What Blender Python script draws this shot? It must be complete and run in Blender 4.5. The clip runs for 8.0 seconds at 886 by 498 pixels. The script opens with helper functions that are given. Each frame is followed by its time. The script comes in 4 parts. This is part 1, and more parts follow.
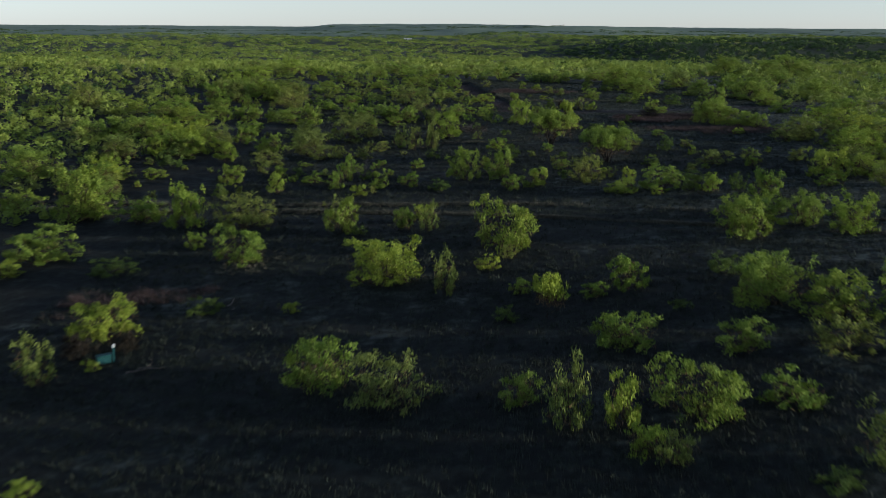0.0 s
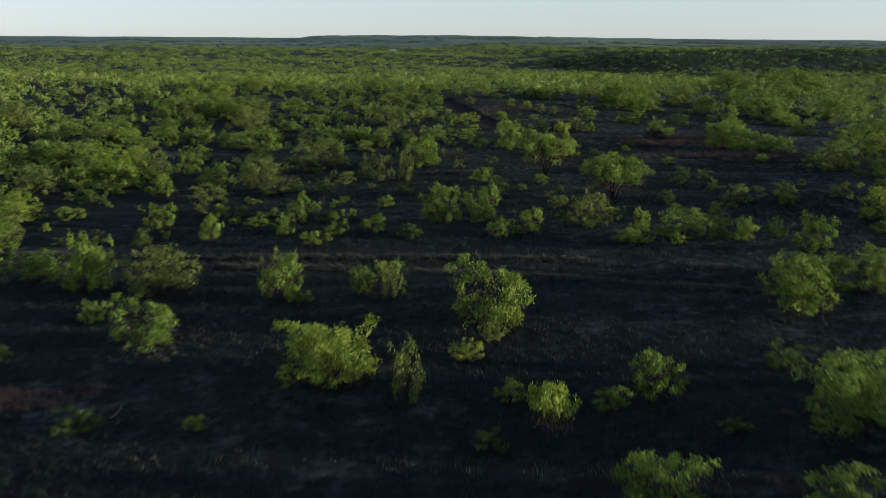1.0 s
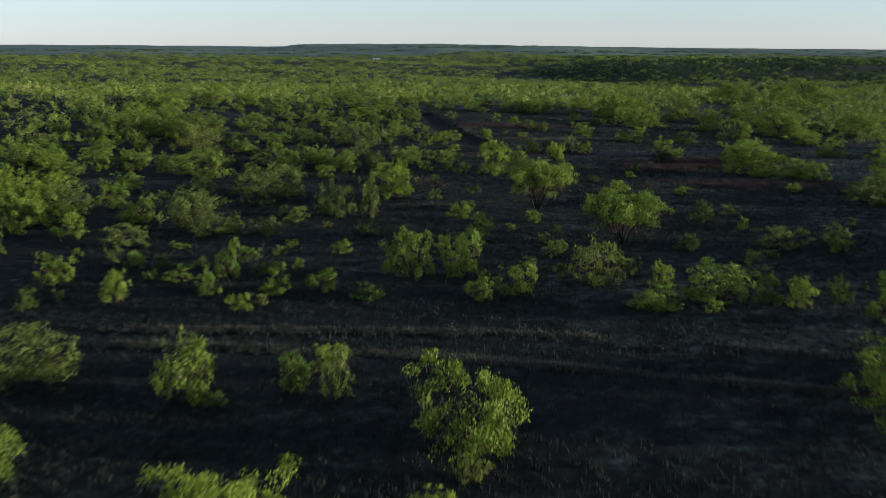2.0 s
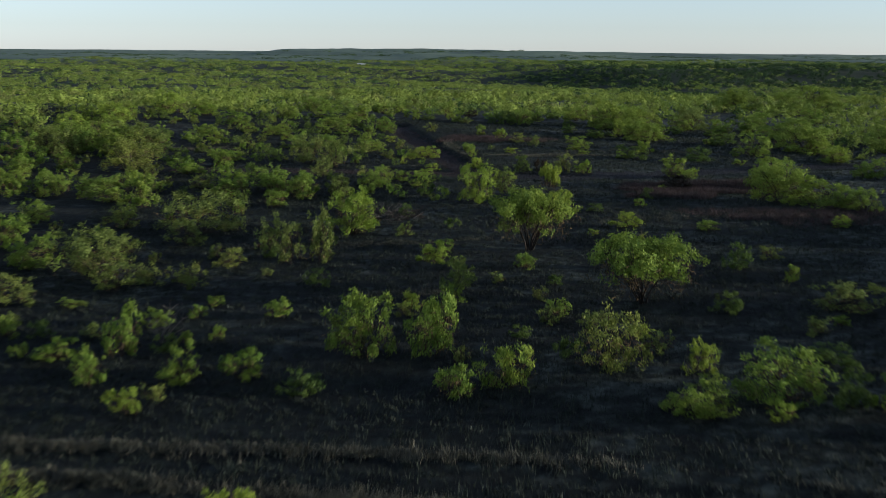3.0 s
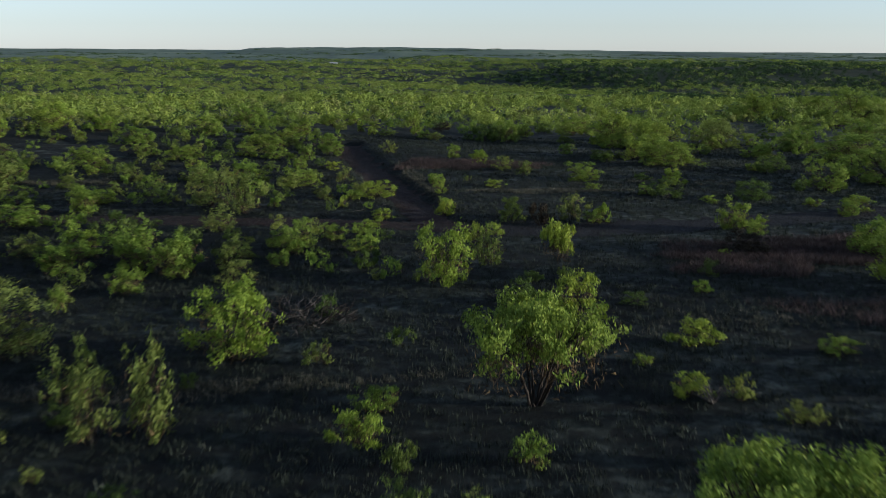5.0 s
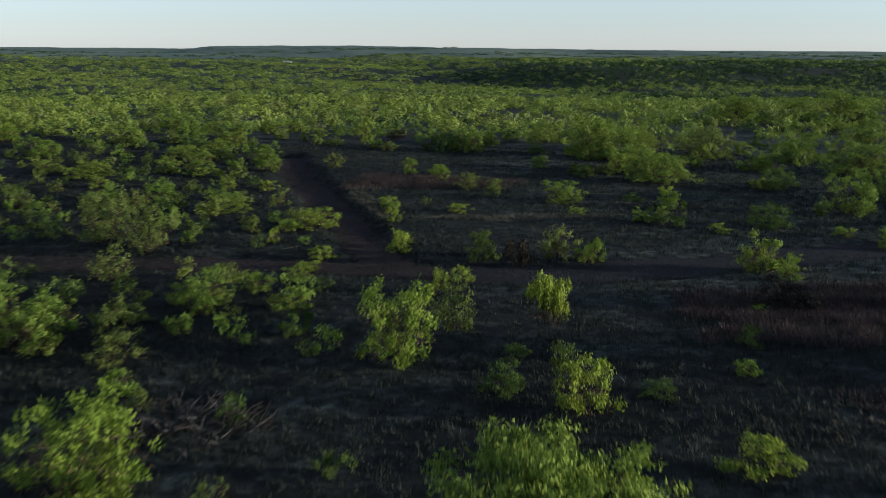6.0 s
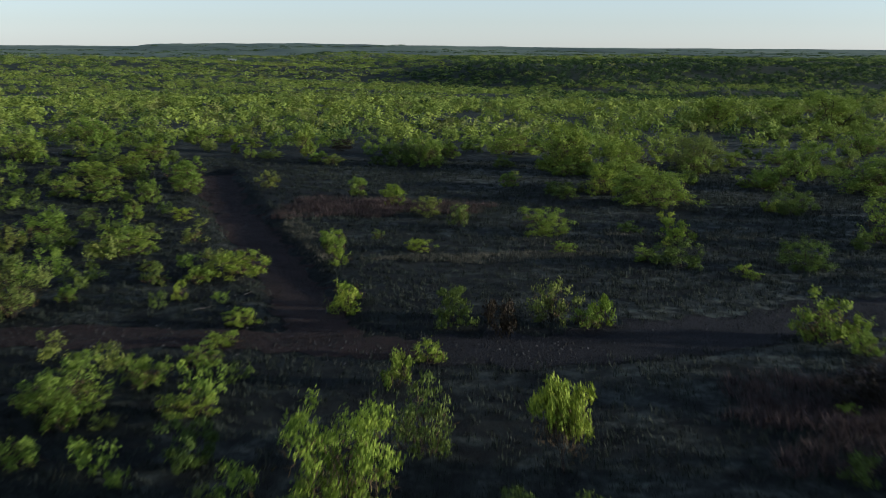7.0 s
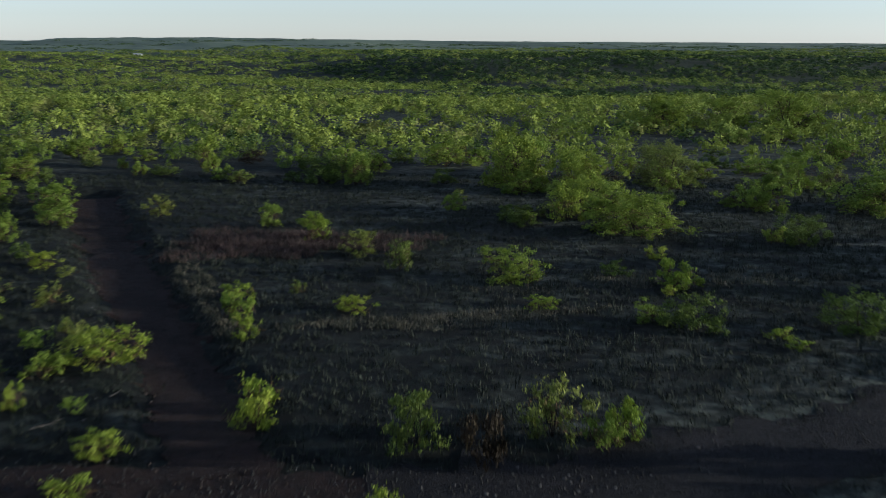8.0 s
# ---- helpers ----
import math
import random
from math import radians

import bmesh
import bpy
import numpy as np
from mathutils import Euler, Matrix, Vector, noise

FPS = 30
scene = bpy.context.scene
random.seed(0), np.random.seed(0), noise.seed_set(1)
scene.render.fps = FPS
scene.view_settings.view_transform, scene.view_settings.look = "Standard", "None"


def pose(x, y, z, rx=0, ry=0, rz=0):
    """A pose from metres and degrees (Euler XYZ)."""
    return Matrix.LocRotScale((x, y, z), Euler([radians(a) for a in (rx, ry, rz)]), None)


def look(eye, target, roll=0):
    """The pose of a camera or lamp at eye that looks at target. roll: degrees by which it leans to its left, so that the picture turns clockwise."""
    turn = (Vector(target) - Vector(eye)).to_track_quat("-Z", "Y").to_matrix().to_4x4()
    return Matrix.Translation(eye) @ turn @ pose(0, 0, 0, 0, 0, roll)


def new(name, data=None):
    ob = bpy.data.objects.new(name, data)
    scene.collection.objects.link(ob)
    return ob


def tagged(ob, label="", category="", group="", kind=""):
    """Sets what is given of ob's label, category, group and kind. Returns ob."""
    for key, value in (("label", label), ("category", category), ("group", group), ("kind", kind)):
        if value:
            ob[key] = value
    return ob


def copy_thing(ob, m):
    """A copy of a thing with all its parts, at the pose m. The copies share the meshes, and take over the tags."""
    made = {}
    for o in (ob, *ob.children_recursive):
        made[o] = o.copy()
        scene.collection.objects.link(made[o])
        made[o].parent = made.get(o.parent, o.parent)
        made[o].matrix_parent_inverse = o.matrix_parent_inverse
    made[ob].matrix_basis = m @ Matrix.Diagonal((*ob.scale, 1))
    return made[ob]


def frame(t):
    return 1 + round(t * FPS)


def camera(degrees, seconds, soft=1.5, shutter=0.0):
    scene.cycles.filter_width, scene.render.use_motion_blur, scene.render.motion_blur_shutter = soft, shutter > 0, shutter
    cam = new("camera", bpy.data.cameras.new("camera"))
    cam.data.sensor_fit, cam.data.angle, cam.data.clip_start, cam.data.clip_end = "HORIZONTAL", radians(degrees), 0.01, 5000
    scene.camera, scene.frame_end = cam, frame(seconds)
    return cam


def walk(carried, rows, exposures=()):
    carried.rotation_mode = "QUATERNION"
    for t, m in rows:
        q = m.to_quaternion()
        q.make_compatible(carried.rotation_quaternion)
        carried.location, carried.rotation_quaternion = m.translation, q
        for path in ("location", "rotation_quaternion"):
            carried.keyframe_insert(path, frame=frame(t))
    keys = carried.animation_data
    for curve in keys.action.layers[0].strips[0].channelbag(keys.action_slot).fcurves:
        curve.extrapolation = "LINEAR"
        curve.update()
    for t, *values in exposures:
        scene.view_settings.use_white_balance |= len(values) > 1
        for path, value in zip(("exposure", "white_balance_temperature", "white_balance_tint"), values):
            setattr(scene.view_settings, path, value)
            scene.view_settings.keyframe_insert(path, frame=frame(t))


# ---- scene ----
cam = camera(40.3, 8.0, soft=0.6, shutter=0.5)
PATH = [
    (0, (0.002, -0.02, 11.953), (0.029, 1.947, 11.592), 0.4),
    (0.5, (0.62, 8.815, 11.941), (0.657, 10.783, 11.589), 0.3),
    (1, (1.256, 17.584, 11.91), (1.303, 19.554, 11.567), 0.4),
    (1.5, (1.921, 26.211, 11.876), (1.98, 28.182, 11.54), 0.4),
    (1.7, (2.175, 29.596, 11.877), (2.239, 31.567, 11.544), 0.4),
    (2.8, (3.777, 47.766, 11.747), (3.865, 49.738, 11.425), 0.5),
    (3, (4.068, 50.999, 11.731), (4.161, 52.971, 11.41), 0.5),
    (3.5, (4.822, 58.958, 11.723), (4.924, 60.93, 11.404), 0.4),
    (4, (5.55, 66.737, 11.691), (5.661, 68.709, 11.372), 0.5),
    (4.2, (5.811, 69.796, 11.686), (5.926, 71.767, 11.366), 0.5),
    (5.3, (7.128, 86.347, 11.641), (7.27, 88.315, 11.318), 0.4),
    (5.5, (7.335, 89.19, 11.634), (7.489, 91.158, 11.311), 0.4),
    (6, (7.863, 96.004, 11.649), (8.064, 97.968, 11.324), 0.4),
    (6.5, (8.399, 102.854, 11.672), (8.644, 104.812, 11.345), 0.4),
    (7, (8.908, 109.773, 11.678), (9.193, 111.725, 11.35), 0.4),
    (7.5, (9.323, 116.548, 11.723), (9.676, 118.488, 11.39), 0.4),
    (8, (9.936, 123.3, 11.744), (10.36, 125.225, 11.407), 0.3),
]
walk(cam, [(t, look(eye, target, roll)) for t, eye, target, roll in PATH], [(0.0, 0.66, 5300, 11), (8.0, 0.66, 5300, 11)])

# ---- light: a low evening sun from the right, pale clear sky ----
SUN_AZIMUTH, SUN_HEIGHT = 105.0, 7.2
world = bpy.data.worlds.new("evening_sky")
scene.world = world
world.use_nodes = True
sky = world.node_tree.nodes.new("ShaderNodeTexSky")
sky.sky_type, sky.sun_disc = "NISHITA", False
sky.sun_elevation, sky.sun_rotation = radians(SUN_HEIGHT), radians(SUN_AZIMUTH)
sky.air_density, sky.dust_density, sky.ozone_density = 0.9, 0.2, 2.2
background = world.node_tree.nodes["Background"]
background.inputs["Strength"].default_value = 0.137
pale = world.node_tree.nodes.new("ShaderNodeHueSaturation")
pale.inputs["Saturation"].default_value = 0.5
world.node_tree.links.new(sky.outputs["Color"], pale.inputs["Color"])
world.node_tree.links.new(pale.outputs["Color"], background.inputs["Color"])
sun = new("sun", bpy.data.lights.new("sun", "SUN"))
sun.data.energy, sun.data.angle, sun.data.color = 4.5, radians(0.8), (1.0, 0.87, 0.61)
sun_way = Vector((math.sin(radians(SUN_AZIMUTH)) * math.cos(radians(SUN_HEIGHT)),
                  math.cos(radians(SUN_AZIMUTH)) * math.cos(radians(SUN_HEIGHT)), math.sin(radians(SUN_HEIGHT))))
sun.matrix_world = look(sun_way * 100, (0, 0, 0))


# ---- materials ----
def material(name, rough=0.9):
    mat = bpy.data.materials.new(name)
    mat.use_nodes = True
    bsdf = mat.node_tree.nodes["Principled BSDF"]
    bsdf.inputs["Roughness"].default_value = rough
    bsdf.inputs["Specular IOR Level"].default_value = 0.15
    return mat, mat.node_tree.nodes, mat.node_tree.links, bsdf


def noise_node(nodes, links, scale, detail=4.0, rough=0.6, stretch=None):
    where = nodes.new("ShaderNodeNewGeometry")
    tex = nodes.new("ShaderNodeTexNoise")
    tex.inputs["Scale"].default_value, tex.inputs["Detail"].default_value = scale, detail
    tex.inputs["Roughness"].default_value = rough
    if stretch:
        squeeze = nodes.new("ShaderNodeVectorMath")
        squeeze.operation = "MULTIPLY"
        squeeze.inputs[1].default_value = stretch
        links.new(where.outputs["Position"], squeeze.inputs[0])
        links.new(squeeze.outputs[0], tex.inputs["Vector"])
    else:
        links.new(where.outputs["Position"], tex.inputs["Vector"])
    return tex.outputs["Fac"]


def ramp(nodes, links, fac, stops):
    node = nodes.new("ShaderNodeValToRGB")
    row = node.color_ramp.elements
    while len(row) < len(stops):
        row.new(0.5)
    for element, (place, colour) in zip(row, stops):
        element.position, element.color = place, (*colour, 1)
    links.new(fac, node.inputs["Fac"])
    return node.outputs["Color"]


def mix(nodes, links, fac, a, b, kind="MIX"):
    node = nodes.new("ShaderNodeMix")
    node.data_type, node.blend_type = "RGBA", kind
    for value, socket in ((fac, node.inputs[0]), (a, node.inputs[6]), (b, node.inputs[7])):
        if isinstance(value, (int, float)):
            socket.default_value = value
        elif isinstance(value, tuple):
            socket.default_value = (*value, 1)
        else:
            links.new(value, socket)
    return node.outputs[2]


def bump(nodes, links, bsdf, fac, strength, distance):
    node = nodes.new("ShaderNodeBump")
    node.inputs["Strength"].default_value, node.inputs["Distance"].default_value = strength, distance
    links.new(fac, node.inputs["Height"])
    links.new(node.outputs["Normal"], bsdf.inputs["Normal"])


def shine_through(nodes, links, bsdf, colour, share):
    """Lets a share of the light through thin leaves."""
    glow = nodes.new("ShaderNodeBsdfTranslucent")
    links.new(colour, glow.inputs["Color"])
    both = nodes.new("ShaderNodeMixShader")
    both.inputs["Fac"].default_value = share
    links.new(bsdf.outputs[0], both.inputs[1])
    links.new(glow.outputs[0], both.inputs[2])
    links.new(both.outputs[0], nodes["Material Output"].inputs["Surface"])


def leaf_material(name, dark, mid, light):
    """Small leaves: colour varies from leaf to leaf and from plant to plant; some light shines through."""
    mat, nodes, links, bsdf = material(name, 0.75)
    where = nodes.new("ShaderNodeNewGeometry")
    info = nodes.new("ShaderNodeObjectInfo")
    tone = ramp(nodes, links, where.outputs["Random Per Island"], [(0.0, dark), (0.5, mid), (1.0, light)])
    shift = ramp(nodes, links, info.outputs["Random"], [(0.0, (0.80, 0.86, 0.75)), (0.5, (1.0, 1.0, 1.0)), (1.0, (1.12, 1.05, 0.9))])
    patch = ramp(nodes, links, noise_node(nodes, links, 0.9, 2.0), [(0.3, (0.82, 0.88, 0.85)), (0.7, (1.1, 1.06, 1.0))])
    colour = mix(nodes, links, 1.0, mix(nodes, links, 1.0, tone, shift, "MULTIPLY"), patch, "MULTIPLY")
    links.new(colour, bsdf.inputs["Base Color"])
    shine_through(nodes, links, bsdf, colour, 0.24)
    return mat


LEAVES = {
    "g": leaf_material("mesquite_leaves", (0.0880, 0.1338, 0.0180), (0.1434, 0.1989, 0.0278), (0.2103, 0.2622, 0.0413)),
    "y": leaf_material("fresh_yellow_green_leaves", (0.1144, 0.1619, 0.0178), (0.1848, 0.2411, 0.0284), (0.2622, 0.3142, 0.0408)),
    "o": leaf_material("olive_budding_leaves", (0.0810, 0.1012, 0.0224), (0.1285, 0.1593, 0.0346), (0.1874, 0.2094, 0.0488)),
    # darker copy of the mesquite green: shade put into the low shrubs' leaves
    "d": leaf_material("shaded_green_leaves", (0.045, 0.07, 0.0155), (0.073, 0.104, 0.022), (0.105, 0.14, 0.029)),
    "r": leaf_material("dry_russet_twigs", (0.014, 0.010, 0.008), (0.023, 0.017, 0.012), (0.04, 0.032, 0.02)),
    "j": leaf_material("shaded_needles", (0.022, 0.05, 0.012), (0.04, 0.075, 0.016), (0.06, 0.10, 0.02)),
}


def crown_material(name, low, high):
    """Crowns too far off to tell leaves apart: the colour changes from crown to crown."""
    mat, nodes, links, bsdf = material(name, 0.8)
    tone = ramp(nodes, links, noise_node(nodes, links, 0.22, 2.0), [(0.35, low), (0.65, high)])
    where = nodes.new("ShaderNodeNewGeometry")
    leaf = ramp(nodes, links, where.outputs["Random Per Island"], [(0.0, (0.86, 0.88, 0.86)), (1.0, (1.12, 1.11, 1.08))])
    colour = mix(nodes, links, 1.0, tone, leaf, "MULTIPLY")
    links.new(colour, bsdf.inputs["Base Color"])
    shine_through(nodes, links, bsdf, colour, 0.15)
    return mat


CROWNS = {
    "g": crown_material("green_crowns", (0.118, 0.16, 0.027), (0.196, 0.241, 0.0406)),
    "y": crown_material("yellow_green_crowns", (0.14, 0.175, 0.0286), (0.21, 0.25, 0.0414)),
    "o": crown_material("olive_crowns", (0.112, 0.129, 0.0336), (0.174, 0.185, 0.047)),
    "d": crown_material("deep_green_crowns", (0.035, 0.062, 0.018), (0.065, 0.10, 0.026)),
    # shade of the hill and the hollow, kept in the crown colour
    "j": crown_material("shaded_crowns", (0.018, 0.036, 0.012), (0.035, 0.06, 0.018)),
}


def bark_material():
    mat, nodes, links, bsdf = material("dark_bark", 0.95)
    fac = noise_node(nodes, links, 9.0, 5.0, 0.7, (1.0, 1.0, 0.25))
    links.new(ramp(nodes, links, fac, [(0.3, (0.010, 0.008, 0.007)), (0.7, (0.04, 0.032, 0.027))]), bsdf.inputs["Base Color"])
    bump(nodes, links, bsdf, fac, 0.7, 0.02)
    return mat


def dead_wood_material():
    mat, nodes, links, bsdf = material("bleached_dead_wood", 0.9)
    fac = noise_node(nodes, links, 7.0, 4.0, 0.6)
    links.new(ramp(nodes, links, fac, [(0.3, (0.035, 0.029, 0.026)), (0.7, (0.12, 0.105, 0.095))]), bsdf.inputs["Base Color"])
    bump(nodes, links, bsdf, fac, 0.5, 0.02)
    return mat


def ground_material():
    """Soil and litter under short grass, their shade put into a very dark colour, with straw-coloured and russet
    patches; woods far off.
    """
    mat, nodes, links, bsdf = material("savanna_ground", 1.0)
    fine = noise_node(nodes, links, 5.0, 8.0, 0.85)
    middle = noise_node(nodes, links, 0.55, 5.0, 0.62)
    wide = noise_node(nodes, links, 0.06, 4.0, 0.55)
    # near black: the shade over the ground is part of these colours
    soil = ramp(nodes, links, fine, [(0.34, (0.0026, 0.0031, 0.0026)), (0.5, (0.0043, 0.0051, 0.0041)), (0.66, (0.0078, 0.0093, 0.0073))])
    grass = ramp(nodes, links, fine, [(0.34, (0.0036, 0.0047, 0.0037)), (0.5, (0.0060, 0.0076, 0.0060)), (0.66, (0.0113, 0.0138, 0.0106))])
    straw = ramp(nodes, links, fine, [(0.3, (0.026, 0.03, 0.025)), (0.7, (0.062, 0.066, 0.054))])
    step = ramp(nodes, links, middle, [(0.42, (0, 0, 0)), (0.62, (1, 1, 1))])
    colour = mix(nodes, links, step, soil, grass)
    # the ground turns paler to the east
    where = nodes.new("ShaderNodeNewGeometry")
    split = nodes.new("ShaderNodeSeparateXYZ")
    links.new(where.outputs["Position"], split.inputs[0])
    east = nodes.new("ShaderNodeMapRange")
    east.inputs["From Min"].default_value, east.inputs["From Max"].default_value = 6, 30
    east.inputs["To Min"].default_value, east.inputs["To Max"].default_value = 0.0, 0.12
    links.new(split.outputs["X"], east.inputs["Value"])
    dry = nodes.new("ShaderNodeMath")
    links.new(mix(nodes, links, 0.5, middle, wide), dry.inputs[0])
    links.new(east.outputs[0], dry.inputs[1])
    step = ramp(nodes, links, dry.outputs[0], [(0.53, (0, 0, 0)), (0.66, (0.75, 0.75, 0.75))])
    colour = mix(nodes, links, step, colour, straw)
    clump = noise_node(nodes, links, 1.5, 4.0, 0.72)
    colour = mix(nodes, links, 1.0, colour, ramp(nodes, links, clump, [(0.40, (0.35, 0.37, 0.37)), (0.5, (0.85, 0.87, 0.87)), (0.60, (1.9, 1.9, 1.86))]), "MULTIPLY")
    # beyond the rise scrub covers the ground; past a kilometre the sheet stands for fields and woods seen edge on, haze
    # put into their colour
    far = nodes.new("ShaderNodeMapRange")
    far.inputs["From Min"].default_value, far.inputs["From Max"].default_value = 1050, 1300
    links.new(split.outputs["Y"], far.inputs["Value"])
    brush = nodes.new("ShaderNodeMapRange")
    brush.inputs["From Min"].default_value, brush.inputs["From Max"].default_value = 195, 300
    links.new(split.outputs["Y"], brush.inputs["Value"])
    # scrub ground darkened in place of the shade between the far crowns
    colour = mix(nodes, links, brush.outputs[0], colour, ramp(nodes, links, wide, [(0.35, (0.008, 0.012, 0.006)), (0.65, (0.024, 0.031, 0.014))]))
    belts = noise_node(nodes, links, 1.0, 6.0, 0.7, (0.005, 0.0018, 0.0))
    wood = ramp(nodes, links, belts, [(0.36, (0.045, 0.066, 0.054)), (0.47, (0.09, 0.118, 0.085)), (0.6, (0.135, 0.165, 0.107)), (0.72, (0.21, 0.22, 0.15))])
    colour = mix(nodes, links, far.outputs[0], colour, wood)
    links.new(colour, bsdf.inputs["Base Color"])
    bump(nodes, links, bsdf, mix(nodes, links, 0.6, fine, clump), 0.55, 0.18)
    return mat


def dirt_material(name, low, high):
    mat, nodes, links, bsdf = material(name, 0.95)
    fine = noise_node(nodes, links, 4.5, 8.0, 0.85)
    wide = noise_node(nodes, links, 0.8, 4.0, 0.65)
    colour = ramp(nodes, links, mix(nodes, links, 0.45, fine, wide), [(0.38, low), (0.62, high)])
    links.new(colour, bsdf.inputs["Base Color"])
    bump(nodes, links, bsdf, fine, 1.0, 0.3)
    return mat


def blade_material(name, stops):
    mat, nodes, links, bsdf = material(name, 0.8)
    where = nodes.new("ShaderNodeNewGeometry")
    colour = ramp(nodes, links, where.outputs["Random Per Island"], stops)
    patch = ramp(nodes, links, noise_node(nodes, links, 0.4, 3.0), [(0.35, (0.6, 0.62, 0.6)), (0.65, (1.15, 1.1, 1.05))])
    links.new(mix(nodes, links, 1.0, colour, patch, "MULTIPLY"), bsdf.inputs["Base Color"])
    return mat


def paint_material(name, low, high, rough=0.6):
    mat, nodes, links, bsdf = material(name, rough)
    fac = noise_node(nodes, links, 4.0, 5.0, 0.65)
    links.new(ramp(nodes, links, fac, [(0.3, low), (0.7, high)]), bsdf.inputs["Base Color"])
    bump(nodes, links, bsdf, fac, 0.2, 0.01)
    return mat


BARK, DEAD_WOOD, GROUND = bark_material(), dead_wood_material(), ground_material()
RED_DIRT = dirt_material("red_brown_dirt", (0.0090, 0.0050, 0.0045), (0.0381, 0.0205, 0.0175))
GREY_DIRT = dirt_material("grey_brown_dirt", (0.0048, 0.0043, 0.0055), (0.019, 0.017, 0.0215))
RED_CLODS = blade_material("red_brown_clods", [(0.0, (0.012, 0.008, 0.007)), (0.8, (0.025, 0.018, 0.016)), (1.0, (0.06, 0.05, 0.045))])
GREY_CLODS = blade_material("grey_brown_clods", [(0.0, (0.012, 0.011, 0.01)), (0.8, (0.02, 0.02, 0.021)), (1.0, (0.055, 0.055, 0.056))])
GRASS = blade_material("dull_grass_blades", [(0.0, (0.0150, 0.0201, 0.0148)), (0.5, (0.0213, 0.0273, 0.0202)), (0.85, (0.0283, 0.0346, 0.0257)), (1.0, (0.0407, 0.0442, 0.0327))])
PALE_GRASS = blade_material("pale_dry_blades", [(0.0, (0.028, 0.037, 0.029)), (0.6, (0.045, 0.054, 0.043)), (1.0, (0.075, 0.081, 0.065))])
STRAW = blade_material("dry_straw_blades", [(0.0, (0.045, 0.043, 0.031)), (0.6, (0.085, 0.08, 0.058)), (1.0, (0.16, 0.15, 0.115))])
RUSSET = blade_material("russet_grass_blades", [(0.0, (0.03, 0.021, 0.019)), (0.6, (0.062, 0.043, 0.041)), (1.0, (0.125, 0.088, 0.08))])
TWIGS = blade_material("red_brown_twigs", [(0.0, (0.03, 0.02, 0.012)), (0.6, (0.08, 0.052, 0.026)), (1.0, (0.14, 0.1, 0.045))])
STONE = paint_material("pale_stone", (0.03, 0.028, 0.027), (0.10, 0.095, 0.09), 0.9)
TEAL = paint_material("faded_teal_plastic", (0.008, 0.034, 0.036), (0.02, 0.07, 0.072), 0.5)
WHITE = paint_material("chalky_white_paint", (0.4, 0.4, 0.39), (0.62, 0.62, 0.6), 0.6)
ROOF = paint_material("pale_sheet_metal", (0.3, 0.3, 0.31), (0.45, 0.45, 0.46), 0.5)

# ---- lie of the land ----
ROAD_UP = [(10.65, 150.2), (10.3, 155.5), (9.2, 163.0), (8.0, 171.0), (6.9, 178.0), (6.0, 185.0), (5.2, 193.0)]
ROAD_ACROSS = [(-14.0, 153.5), (-5.0, 152.2), (3.0, 151.2), (8.4, 150.2), (13.8, 148.4), (18.5, 147.8), (24.3, 149.3), (30.5, 151.3), (38.0, 153.5), (50.0, 156.0)]
TRACK = [(-40.0, 96.0), (-24.0, 92.5), (-11.0, 88.9), (1.8, 86.0), (9.6, 83.3), (18.6, 79.0), (30.0, 73.0), (45.0, 65.0)]
VERGE_NORTH = [(-38.0, 98.5), (-24.0, 94.5), (-12.9, 91.3), (-3.9, 89.2), (6.7, 86.9), (13.7, 84.7), (20.5, 81.2), (30.0, 75.5), (44.0, 68.0)]
VERGE_SOUTH = [(-38.0, 95.5), (-24.0, 91.8), (-11.6, 88.6), (-4.0, 86.5), (2.8, 84.5), (7.6, 82.4), (13.8, 79.5), (19.0, 76.7), (30.0, 70.6), (44.0, 62.5)]


def smooth(a, b, v):
    u = np.clip((v - a) / (b - a), 0, 1)
    return u * u * (3 - 2 * u)


def away(x, y, line):
    """Distance in plan from points to a line of stretches."""
    best = np.full(np.shape(x), 1e9)
    for (ax, ay), (bx, by) in zip(line, line[1:]):
        u = np.clip(((x - ax) * (bx - ax) + (y - ay) * (by - ay)) / ((bx - ax) ** 2 + (by - ay) ** 2), 0, 1)
        best = np.minimum(best, np.hypot(x - ax - u * (bx - ax), y - ay - u * (by - ay)))
    return best


